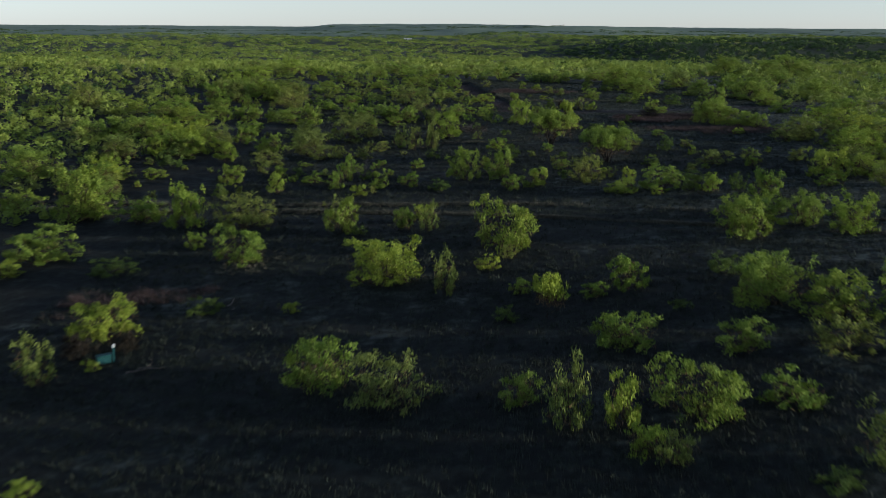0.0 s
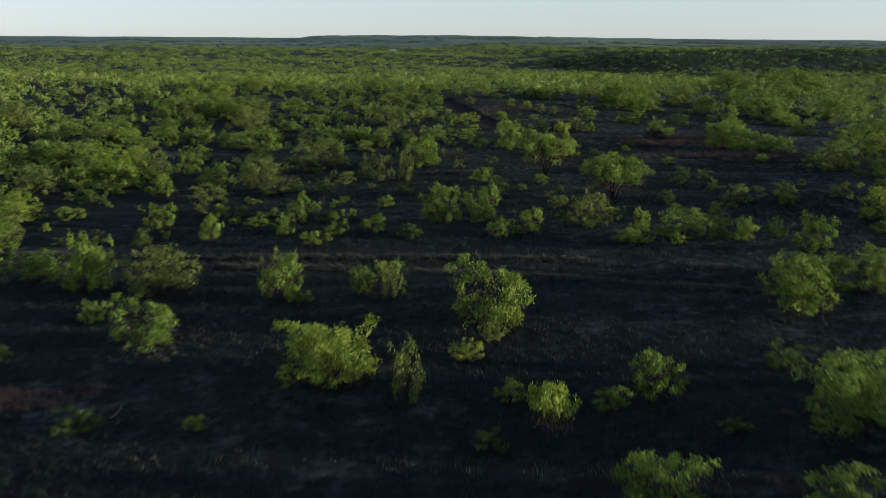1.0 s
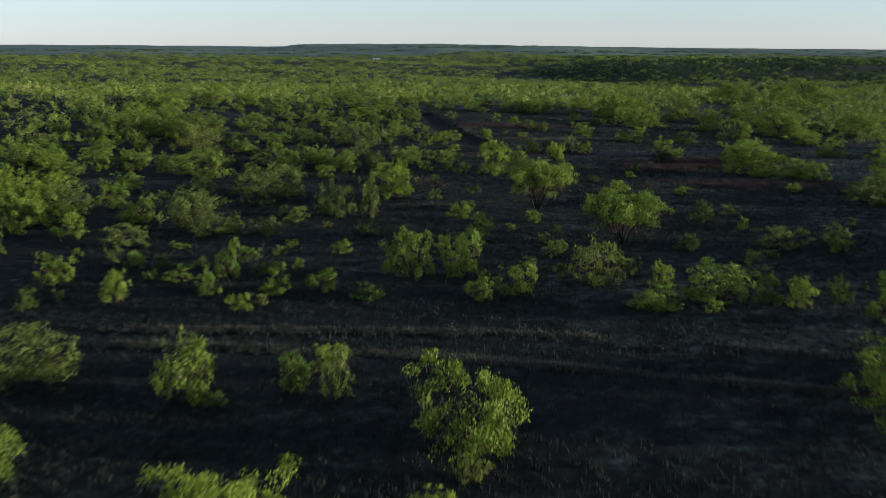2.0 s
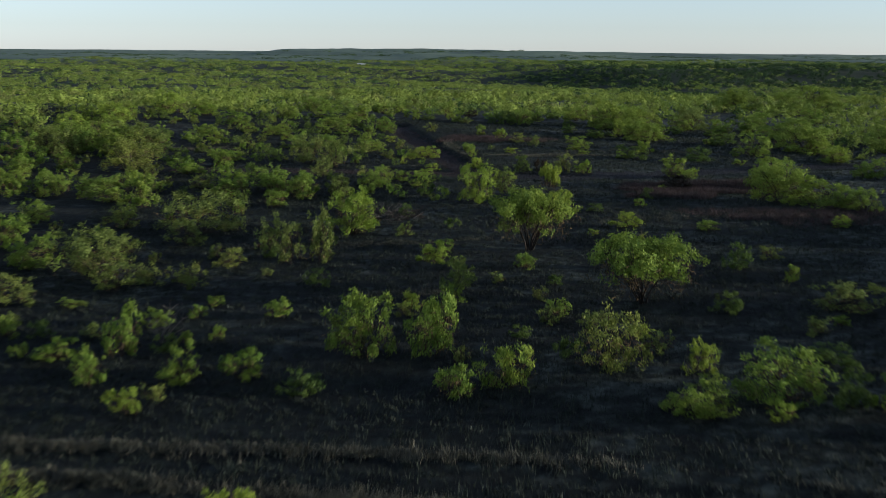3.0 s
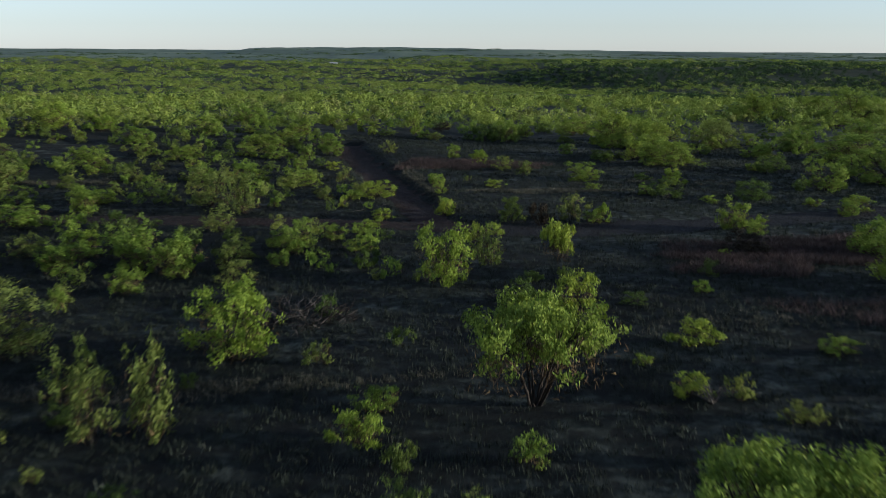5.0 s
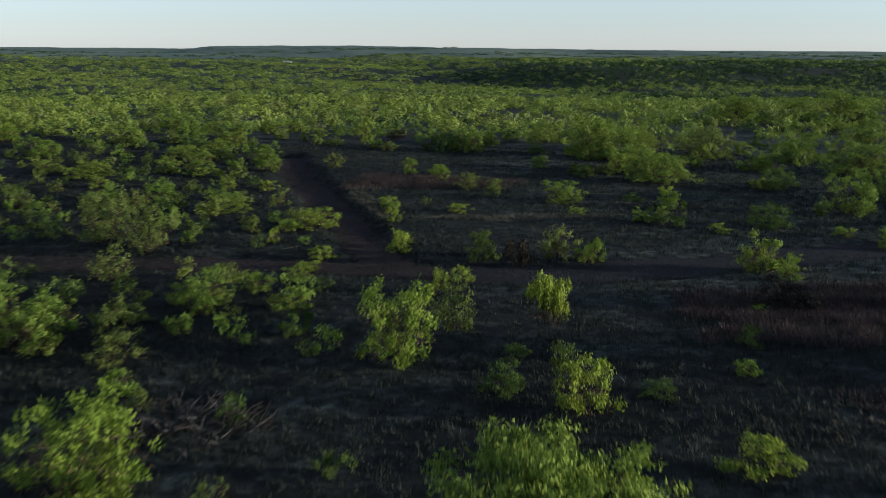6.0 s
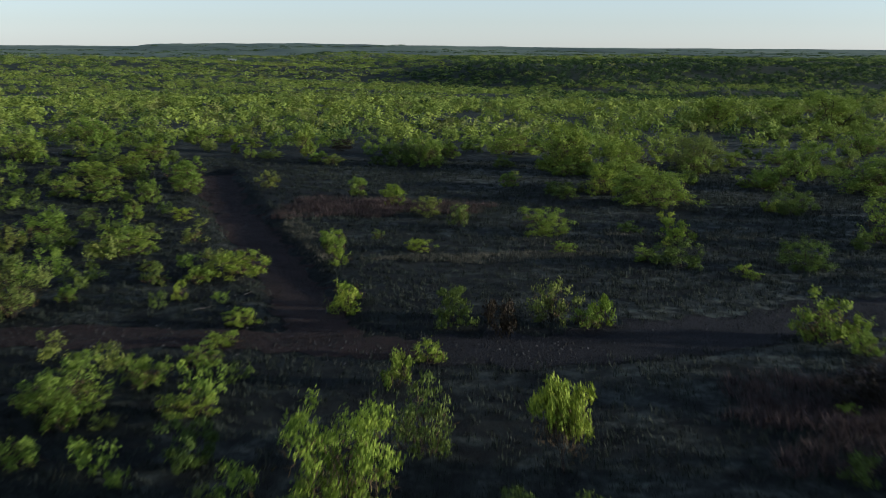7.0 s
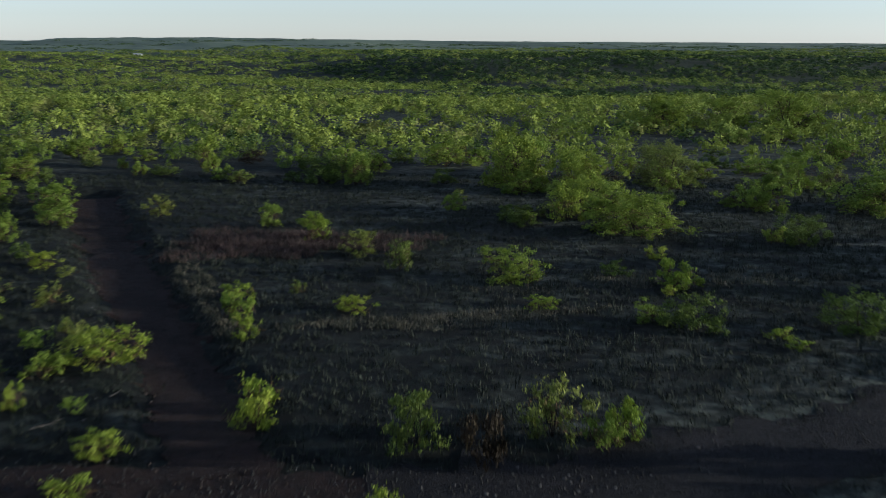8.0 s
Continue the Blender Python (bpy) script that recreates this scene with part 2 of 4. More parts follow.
def height(x, y):
    x, y = np.asarray(x, float), np.asarray(y, float)
    u, v = np.clip((x - 8) / 20, -2.3, 2.3), (np.clip(y, 10, 205) - 110) / 50
    near = 0.32 + 0.70 * u + 2.12 * v - 0.69 * u * v - 0.16 * v * v
    far = np.interp(y, [200, 300, 380, 480, 700, 1000, 1400, 2000, 3000, 4600], [3.4, 2.8, -1.5, -3.5, -2.0, 0.0, 3.0, 6.0, 9.0, 11.4])
    z = near + (far - near) * smooth(190, 260, y)
    z = z + 0.02 * np.sin(0.9 * x + 0.4 * y) * np.sin(0.7 * y - 0.3 * x) + 0.10 * np.sin(0.11 * x + 1.3) * np.sin(0.09 * y)
    # rolling land beyond, the wooded hill with its steep end, and the long ridge on the skyline
    z = z + smooth(240, 420, y) * (1.3 * np.sin(0.021 * x + 0.5) * np.sin(0.016 * y + 1.0) + 0.8 * np.sin(0.05 * x + 0.023 * y))
    hill = smooth(80, 135, x + 0.10 * (y - 620)) * smooth(560, 660, y) * (1 - 0.6 * smooth(760, 1000, y))
    z = z + hill * (6.0 + 0.8 * np.sin(0.012 * x) + 0.0015 * np.clip(x, 0, 900))
    ridge = smooth(-205, -165, x + 0.06 * (y - 1900)) * smooth(1650, 1880, y) * (1 - 0.75 * smooth(-100, 900, x))
    z = z + ridge * (7.6 + 0.5 * np.sin(0.02 * x))
    spur = np.exp(-((y - 1560) / 60) ** 2) * smooth(-230, -140, x) * (1 - smooth(150, 420, x))
    return z + spur * 4.0


def dug(x, y):
    """Ground height with the dirt roads cut into it."""
    z = height(x, y)
    z = z - 0.42 * smooth(149, 160, y) * (1 - smooth(1.1, 2.0, away(x, y, ROAD_UP)))
    z = z - 0.14 * (1 - smooth(1.3, 3.0, away(x, y, ROAD_ACROSS)))
    for side in (-1.15, 1.15):
        z = z - 0.06 * (1 - smooth(0.2, 0.6, np.abs(away(x, y, TRACK) - abs(side))))
    return z


def grid_mesh(name, xs, ys, z):
    nx, ny = len(xs), len(ys)
    gx, gy = np.meshgrid(xs, ys)
    co = np.stack([gx, gy, z(gx, gy)], -1).reshape(-1, 3)
    k = (np.arange(ny - 1)[:, None] * nx + np.arange(nx - 1)[None, :]).ravel()
    return poly_mesh(name, co, np.stack([k, k + 1, k + nx + 1, k + nx], 1))


def poly_mesh(name, co, faces, smooth_shade=False):
    """A mesh from arrays of points and of faces that all have as many corners."""
    me = bpy.data.meshes.new(name)
    n, c = faces.shape
    me.vertices.add(len(co))
    me.vertices.foreach_set("co", np.ascontiguousarray(co, dtype=np.float32).ravel())
    me.loops.add(n * c)
    me.loops.foreach_set("vertex_index", np.ascontiguousarray(faces, dtype=np.int32).ravel())
    me.polygons.add(n)
    me.polygons.foreach_set("loop_start", np.arange(0, n * c, c, dtype=np.int32))
    me.polygons.foreach_set("use_smooth", np.full(n, smooth_shade))
    me.update(calc_edges=True)
    return me


def graded(lo, hi, step, end_lo, end_hi, growth=1.14):
    """Even steps between lo and hi, growing steps out to both ends."""
    row = list(np.arange(lo, hi + step / 2, step))
    d = step
    while row[-1] < end_hi:
        d *= growth
        row.append(min(row[-1] + d, end_hi))
    d, front = step, []
    while (front[-1] if front else row[0]) > end_lo:
        d *= growth
        front.append(max((front[-1] if front else row[0]) - d, end_lo))
    return np.array(front[::-1] + row)


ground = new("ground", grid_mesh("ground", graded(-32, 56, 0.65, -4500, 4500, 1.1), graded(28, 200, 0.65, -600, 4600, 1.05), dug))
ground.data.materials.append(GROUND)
ground.data.polygons.foreach_set("use_smooth", np.full(len(ground.data.polygons), True))
tagged(ground, "dark grassy savanna ground rolling to the horizon", "ground", kind="structure")


def resample(line, step):
    pts = []
    for (ax, ay), (bx, by) in zip(line, line[1:]):
        n = max(1, int(math.hypot(bx - ax, by - ay) / step))
        pts += [(ax + (bx - ax) * i / n, ay + (by - ay) * i / n) for i in range(n)]
    return np.array(pts + [line[-1]])


def strip(name, line, half, lift, mat, label, seed):
    """A worn strip of bare earth along a line, with ragged edges."""
    rng = np.random.default_rng(seed)
    p = resample(line, 0.35)
    d = np.gradient(p, axis=0)
    d = np.stack([np.convolve(np.pad(d[:, i], 10, "edge"), np.ones(21) / 21, "valid") for i in range(2)], 1)
    d /= np.linalg.norm(d, axis=1)[:, None]
    n = np.stack([-d[:, 1], d[:, 0]], 1)
    across = np.linspace(-1, 1, 9)
    edge = half * (1 + 0.14 * np.convolve(rng.normal(size=len(p) + 2), np.ones(3) / 1.5, "valid"))
    xy = p[:, None, :] + n[:, None, :] * (across[None, :, None] * edge[:, None, None])
    co = np.concatenate([xy, dug(xy[..., 0], xy[..., 1])[..., None] + lift - 0.03 * (np.abs(across) > 0.9)[None, :, None]], -1)
    k = (np.arange(len(p) - 1)[:, None] * 9 + np.arange(8)[None, :]).ravel()
    ob = new(name, poly_mesh(name, co.reshape(-1, 3), np.stack([k, k + 9, k + 10, k + 1], 1), True))
    ob.data.materials.append(mat)
    return tagged(ob, label, "dirt road", kind="structure")


strip("dirt_road", ROAD_ACROSS[:5], 1.3, 0.05, RED_DIRT, "red-brown dirt track among green shrubs", 3)
strip("dirt_road", ROAD_ACROSS[4:], 2.1, 0.06, GREY_DIRT, "dark purplish-grey dirt road crossing the savanna", 3)
strip("dirt_road", ROAD_UP, 1.3, 0.075, RED_DIRT, "bulldozed red-brown dirt road running uphill", 4)


# ---- plants ----
def part(name, mesh, mat, parent, label=""):
    ob = new(name, mesh)
    ob.data.materials.append(mat)
    ob.parent = parent
    return tagged(ob, label)


def unit(v):
    return v / (np.linalg.norm(v, axis=-1, keepdims=True) + 1e-9)


def tubes(name, lines, sides=4):
    """Tapered bent rods: each line is a list of (point, radius)."""
    co, faces = [], []
    for line in lines:
        p = np.array([q for q, _ in line], float)
        r = np.array([w for _, w in line])
        d = unit(np.gradient(p, axis=0))
        a = unit(np.cross(d, (0.31, 0.92, 0.17)))
        b = np.cross(d, a)
        ang = np.arange(sides) * 2 * math.pi / sides
        ring = p[:, None] + r[:, None, None] * (np.cos(ang)[None, :, None] * a[:, None] + np.sin(ang)[None, :, None] * b[:, None])
        base = sum(len(c) for c in co)
        co.append(ring.reshape(-1, 3))
        for i in range(len(p) - 1):
            for j in range(sides):
                k = base + i * sides
                faces.append((k + j, k + (j + 1) % sides, k + sides + (j + 1) % sides, k + sides + j))
    return poly_mesh(name, np.concatenate(co), np.array(faces), True)


def leaf_sprays(rng, p, out, length, width, droop, loose=0.33):
    """A narrow leaf spray at each point p, reaching outward and up, its face turned at random."""
    n = len(p)
    face = unit(out + rng.normal(0, loose, (n, 3)))
    d = rng.normal(0, 0.6, (n, 3)) + 0.5 * out + np.array((0, 0, -droop))
    d = unit(d - face * (d * face).sum(1, keepdims=True))
    side = np.cross(face, d)
    ln = length * rng.uniform(0.6, 1.35, (n, 1))
    wd = width * rng.uniform(0.6, 1.3, (n, 1))
    return np.stack([p - side * wd * 0.5, p + d * ln, p + side * wd * 0.5], 1)


def crown(rng, radius, tall, clumps, leaves, low, length, width, droop=-0.25, loose=0.45, arch=0.0):
    """Leaf sprays in tufts, tufts in clumps, clumps over a few overlapping round lobes; and the clumps' centres.
    arch: how far the outer lobes hang below the middle ones."""
    lobes = 3 + clumps // 9
    turn = rng.uniform(0, 2 * math.pi) + np.arange(lobes) * 2.4
    reach = np.sqrt((np.arange(lobes) + 0.35) / lobes) * 0.62 * radius
    deep = tall * (1 - low)
    rise = tall * low + deep * (rng.uniform(0.40, 0.60, lobes) - arch * 0.35 * (reach / radius) ** 2)
    heart = np.stack([np.cos(turn) * reach, np.sin(turn) * reach, rise], 1)
    girth = radius * rng.uniform(0.34, 0.52, lobes)
    thick = deep * rng.uniform(0.34, 0.50, lobes)
    if arch:
        reach, girth = reach * 1.2, girth * 0.78
        heart[:, :2] *= 1.2
    own = rng.integers(0, lobes, clumps)
    way = unit(rng.normal(size=(clumps, 3)) + np.array((0, 0, 0.25)))
    centre = heart[own] + way * np.stack([girth[own], girth[own], thick[own]], 1) * rng.uniform(0.55, 1.0, (clumps, 1))
    if low < 0.1:
        # a skirt of low clumps hides most of the stems
        skirt = rng.uniform(0, 1, clumps) < 0.28
        side, far = rng.uniform(0, 2 * math.pi, clumps), radius * rng.uniform(0.35, 0.85, clumps)
        hem = np.stack([np.cos(side) * far, np.sin(side) * far, tall * rng.uniform(0.06, 0.3, clumps)], 1)
        centre = np.where(skirt[:, None], hem, centre)
    centre[:, 2] = np.clip(centre[:, 2], tall * max(0.07, low * (1 - 0.6 * arch)), None)
    size = radius * rng.uniform(0.09, 0.19, clumps)
    share = size ** 2 / (size ** 2).sum()
    bunches = max(clumps, leaves // 8)
    pick = rng.choice(clumps, bunches, p=share)
    out = unit(rng.normal(size=(bunches, 3)) + 0.7 * way[pick] + np.array((0, 0, 0.25)))
    ball = out * (rng.uniform(0, 1, (bunches, 1)) ** 0.45) * np.array((1, 1, 0.85))
    tuft = centre[pick] + ball * size[pick][:, None]
    tuft[:, 2] = np.clip(tuft[:, 2], 0.05 * tall, None)
    turned = unit(out + 0.9 * way[pick] + rng.normal(0, 0.3, (bunches, 3)))
    pick = rng.integers(0, bunches, leaves)
    p = tuft[pick] + rng.normal(0, length * 0.6, (leaves, 3))
    out = turned[pick]
    fit = np.array((radius / np.percentile(np.hypot(p[:, 0], p[:, 1]), 97),) * 2 + (tall * 0.97 / np.percentile(p[:, 2], 99.5),))
    return leaf_sprays(rng, p * fit, out, length, width, droop, loose), centre * fit


def leaf_mesh(name, q):
    return poly_mesh(name, q.reshape(-1, 3), np.arange(len(q) * 3).reshape(-1, 3))


def stems(rng, centre, thick, low, most=13):
    lines = []
    order = rng.permutation(len(centre))[:min(most, max(5, int(len(centre) * 0.3)))]
    for i in order:
        tip = centre[i]
        foot = np.array((*rng.normal(0, thick * 1.3, 2), -0.25))
        bend = np.array((tip[0] * 0.35, tip[1] * 0.35, tip[2] * 0.55)) + rng.normal(0, 0.1 * np.hypot(*tip[:2]) + 0.03, 3)
        row = []
        for u in np.linspace(0, 1, 5):
            q = foot * (1 - u) ** 2 + 2 * bend * u * (1 - u) + tip * u * u + rng.normal(0, 0.02, 3) * (0 < u < 1)
            row.append((q, thick * (1 - 0.8 * u)))
        lines.append(row)
        for _ in range(2):
            end = tip + rng.normal(0, 0.3, 3) * np.array((1, 1, 0.6))
            lines.append([(row[3][0], thick * 0.35), ((row[3][0] + end) / 2 + rng.normal(0, 0.06, 3), thick * 0.25), (end, thick * 0.1)])
    return lines


# class: radius, height, clumps, leaf sprays, low edge of the crown, spray length and width, stem thickness
CLASSES = {
    "bush": (0.75, 1.1, 24, 1100, 0.03, 0.11, 0.064, 0.012),
    "small": (1.3, 1.9, 42, 2600, 0.03, 0.12, 0.070, 0.020),
    "tree": (2.0, 2.7, 66, 5400, 0.04, 0.13, 0.075, 0.034),
    "large": (2.9, 3.6, 100, 11000, 0.05, 0.14, 0.080, 0.050),
}
LOOKS = {
    "g": ("bright green mesquite", "spring leaves on dark bent stems"),
    "y": ("fresh yellow-green mesquite", "dense new leaves in low sun"),
    "o": ("olive half-leafed mesquite", "thin crown and brown twigs"),
    "t": ("young mesquite tree with a bare stem", "round yellow-green crown"),
    "u": ("spreading green mesquite tree, open arched crown", "dark forked trunk showing below"),
    "d": ("low green shrub darkened as if shaded", "leaves close to the shaded grass"),
    "r": ("dry russet thorny shrub", "bare twigs among dead grass"),
}
made = {}
planted = []


def plant(kind, x, y, wide, tall, rng):
    size = "bush" if wide < 1.4 else "small" if wide < 2.7 else "tree" if wide < 4.4 else "large"
    key = (kind, size, int(rng.integers(0, 4 if kind in "gyo" else 2)))
    radius, high, clumps, leaves, low, length, width, thick = CLASSES[size]
    turn = Matrix.Rotation(rng.uniform(0, 2 * math.pi), 4, "Z")
    size_x, size_z = wide / 2 / radius, tall / high
    if key in made:
        size_x, size_z = size_x / made[key].scale[0], size_z / made[key].scale[2]
    m = Matrix.Translation((x, y, float(dug(x, y)))) @ turn @ Matrix.Diagonal((size_x, size_x, size_z, 1))
    planted.append((x, y, wide))
    if key in made:
        return copy_thing(made[key], m)
    seed = np.random.default_rng(hash_of(key))
    if kind == "o":
        leaves = int(leaves * 0.62)
    arch = 0.0
    if kind == "t":
        low, clumps, leaves = 0.36, clumps + 12, int(leaves * 1.25)
    if kind == "u":
        low, thick, arch = 0.34, thick * 1.5, 1.0
    name = "mesquite_tree" if size in ("tree", "large") or kind in "tu" else ("mesquite_bush" if size == "bush" else "mesquite_shrub") if kind in "gyo" else "low_shrub"
    ob = new(name)
    ob.empty_display_size = 0.2
    sprays, centre = crown(seed, radius, high, clumps, leaves, low, length, width, arch=arch)
    part("trunk", tubes("trunk", stems(seed, centre, thick, low, 4 if kind == "t" else 13), 3), BARK, ob, "dark forked stems")
    leafy = part("crown", leaf_mesh("crown", sprays), LEAVES[{"t": "y", "u": "g"}.get(kind, kind)], ob)
    if kind in "gyotu":
        n = leaves // 8
        pick = seed.integers(0, len(centre), n)
        inner = centre[pick] * np.array((0.9, 0.9, 0.7)) + seed.normal(0, 0.13 * radius, (n, 3))
        inner[:, 2] = np.clip(inner[:, 2], 0.12 * high, None)
        bare = leaf_sprays(seed, inner, unit(seed.normal(size=(n, 3))), 0.32, 0.035, -0.3)
        leafy.data = leaf_mesh("crown", np.concatenate([sprays, bare]))
        leafy.data.materials.append(LEAVES[{"t": "y", "u": "g"}.get(kind, kind)])
        leafy.data.materials.append(TWIGS)
        leafy.data.polygons.foreach_set("material_index", np.repeat(np.array((0, 1), dtype=np.int32), (len(sprays), n)))
    what, more = LOOKS[kind]
    noun = {"large": "tree", "tree": "tree", "small": "shrub", "bush": "bush"}[size]
    tagged(ob, f"{what} {noun}, {more}" if kind in "gyo" else f"{what}, {more}", "tree" if name == "mesquite_tree" else "shrub", "savanna trees and shrubs")
    ob.matrix_basis = m
    made[key] = ob
    return ob


def hash_of(key):
    return sum(ord(c) * (i + 7) for i, c in enumerate(key[0] + key[1])) * 10 + key[2]


garden = np.random.default_rng(11)


def grow(kind, rows):
    for x, y, wide, tall in rows:
        plant(kind, x, y, wide, tall, garden)


# trees and shrubs in plan: x, y, width, height
grow('g', [
    (10.3, 44.2, 3.9, 2.3), (14.1, 44.6, 2.6, 1.4), (3.8, 46.8, 1.8, 1.4), (-4.5, 50.4, 3.4, 2.5), (14.0, 51.4, 2.6, 1.5), (9.1, 53.1, 3.2, 1.8),
    (19.5, 54.5, 3.9, 2.4), (17.2, 58.1, 4.6, 2.7), (16.2, 60.2, 1.2, 0.8), (8.8, 61.7, 1.6, 0.8), (10.8, 62.7, 2.3, 1.9), (5.0, 63.2, 1.5, 0.8),
    (19.5, 72.7, 3.7, 2.8), (-26.1, 73.1, 2.7, 1.2), (-11.7, 73.4, 3.3, 2.5), (4.7, 73.4, 4.1, 3.3), (24.0, 75.4, 2.0, 2.0), (-24.8, 77.0, 4.9, 2.3),
    (21.1, 77.1, 4.4, 1.9), (25.0, 77.9, 2.5, 1.9), (-15.2, 78.0, 1.5, 1.2), (-5.8, 79.8, 2.3, 2.6), (-1.3, 80.2, 1.3, 1.5), (-1.8, 82.3, 1.3, 1.1),
])
grow('g', [
    (24.3, 85.9, 2.6, 2.2), (-21.0, 86.8, 3.9, 2.1), (-25.7, 88.3, 4.2, 4.3), (14.7, 90.0, 2.7, 1.2), (17.9, 90.9, 3.4, 1.9), (6.5, 92.9, 1.7, 1.3),
    (-31.4, 93.0, 3.5, 2.0), (8.5, 93.5, 2.2, 1.7), (-1.5, 96.1, 1.8, 1.3), (-3.9, 96.1, 1.6, 1.6), (-7.3, 96.3, 1.6, 1.5), (6.0, 97.9, 2.1, 2.7),
    (-28.3, 98.1, 3.9, 2.3), (3.1, 98.4, 3.0, 2.7), (23.2, 99.8, 0.9, 0.5), (-6.8, 99.8, 1.6, 2.3), (5.9, 100.7, 2.3, 1.1), (11.8, 103.6, 1.3, 0.7),
    (-23.6, 104.7, 2.3, 1.0), (-35.1, 106.4, 5.2, 2.9), (23.8, 108.0, 0.9, 0.9), (-10.9, 108.4, 1.4, 0.5), (-22.3, 113.4, 1.4, 1.1), (-15.2, 117.0, 2.8, 1.9),
])
grow('g', [
    (7.2, 118.5, 1.6, 0.8), (35.7, 120.0, 2.5, 1.0), (-22.3, 121.9, 3.7, 1.7), (23.3, 122.0, 1.6, 0.7), (-18.5, 122.5, 2.6, 2.1), (42.6, 127.1, 3.3, 1.2),
    (-35.4, 127.2, 4.0, 2.2), (35.2, 127.7, 2.7, 1.6), (-30.9, 128.4, 4.0, 2.3), (-24.8, 129.5, 3.4, 1.0), (-18.8, 129.7, 2.9, 1.5), (33.3, 129.9, 4.2, 2.0),
    (-33.7, 130.1, 3.4, 2.0), (-5.8, 131.6, 0.8, 1.1), (21.3, 132.0, 0.9, 0.6), (31.2, 132.4, 4.8, 2.8), (1.6, 132.5, 1.1, 1.0), (-12.9, 134.7, 2.6, 2.6),
    (-25.0, 135.7, 3.5, 1.8), (-15.3, 136.8, 2.4, 1.2), (-2.0, 137.7, 2.2, 1.9), (-3.8, 138.5, 2.3, 1.9), (-7.1, 138.9, 3.0, 1.6), (32.7, 139.2, 3.9, 2.4),
])
grow('g', [
    (-20.0, 139.8, 2.8, 2.0), (-23.3, 139.8, 1.8, 1.8), (-1.9, 139.9, 2.3, 1.7), (-30.5, 140.7, 5.1, 2.5), (-21.8, 140.9, 2.3, 1.6), (-17.1, 141.4, 3.8, 1.4),
    (-4.7, 142.1, 3.4, 1.7), (3.2, 143.5, 2.7, 1.5), (-15.9, 144.1, 2.7, 1.1), (49.5, 144.1, 4.5, 1.9), (12.6, 144.3, 1.1, 1.1), (5.2, 145.2, 1.6, 1.0),
    (42.7, 145.4, 3.0, 1.7), (-24.9, 145.4, 2.9, 1.3), (28.1, 145.6, 1.4, 0.9), (-46.3, 146.2, 4.6, 1.1), (6.7, 147.2, 1.4, 0.7), (27.5, 147.4, 2.2, 2.0),
    (-35.5, 148.0, 3.9, 1.9), (-25.8, 149.9, 3.1, 1.8), (-12.4, 150.6, 3.6, 1.4), (36.1, 152.7, 1.4, 1.1), (-22.5, 152.8, 2.6, 1.8), (-26.6, 154.1, 3.7, 3.2),
])
grow('g', [
    (37.1, 154.1, 2.3, 1.2), (-9.8, 154.6, 2.2, 1.7), (35.1, 156.2, 1.3, 0.6), (6.0, 158.2, 1.3, 0.7), (44.2, 158.5, 2.3, 1.0), (38.7, 163.5, 3.2, 2.4),
    (11.8, 164.0, 1.2, 1.0), (2.7, 164.7, 3.2, 1.2), (-4.4, 166.4, 2.4, 1.2), (44.8, 166.8, 6.5, 2.8), (-1.8, 167.9, 2.2, 1.2), (-25.9, 168.0, 4.2, 2.5),
    (54.5, 168.2, 5.9, 3.0), (22.8, 168.6, 2.8, 1.4), (-21.6, 170.5, 2.2, 1.4), (43.4, 171.1, 1.8, 1.8), (2.0, 172.7, 1.1, 0.9), (-15.5, 172.7, 2.1, 1.1),
    (-13.0, 173.0, 2.6, 1.1), (-6.0, 173.7, 1.8, 1.1), (-14.4, 175.9, 3.1, 1.3), (-8.0, 177.4, 1.8, 0.9), (31.5, 177.4, 5.2, 2.1), (-7.0, 178.4, 2.8, 1.2),
])
grow('g', [
    (2.3, 178.4, 1.4, 1.4), (-0.4, 179.4, 2.5, 1.1), (-10.5, 180.2, 2.3, 1.2), (-2.7, 180.8, 1.9, 1.2), (32.8, 180.8, 1.8, 1.1), (14.2, 181.1, 1.4, 1.3),
    (59.3, 182.2, 3.8, 2.8), (4.2, 182.4, 1.8, 1.2), (49.1, 183.7, 7.6, 2.7), (31.1, 183.8, 4.6, 2.1), (41.5, 184.3, 3.2, 1.9), (24.2, 185.1, 1.5, 1.0),
    (-0.5, 185.2, 1.4, 1.1), (3.9, 185.4, 2.1, 1.9), (-1.4, 187.6, 3.2, 1.2), (-12.9, 187.8, 3.6, 1.6), (3.6, 188.1, 2.6, 1.4), (0.6, 189.6, 1.9, 1.1),
    (-2.6, 189.7, 2.2, 1.0), (33.5, 191.1, 5.0, 3.0), (29.4, 191.4, 2.0, 1.3), (30.3, 194.0, 4.3, 3.4), (48.5, 194.1, 4.5, 2.5), (-0.7, 194.8, 3.2, 1.0),
])
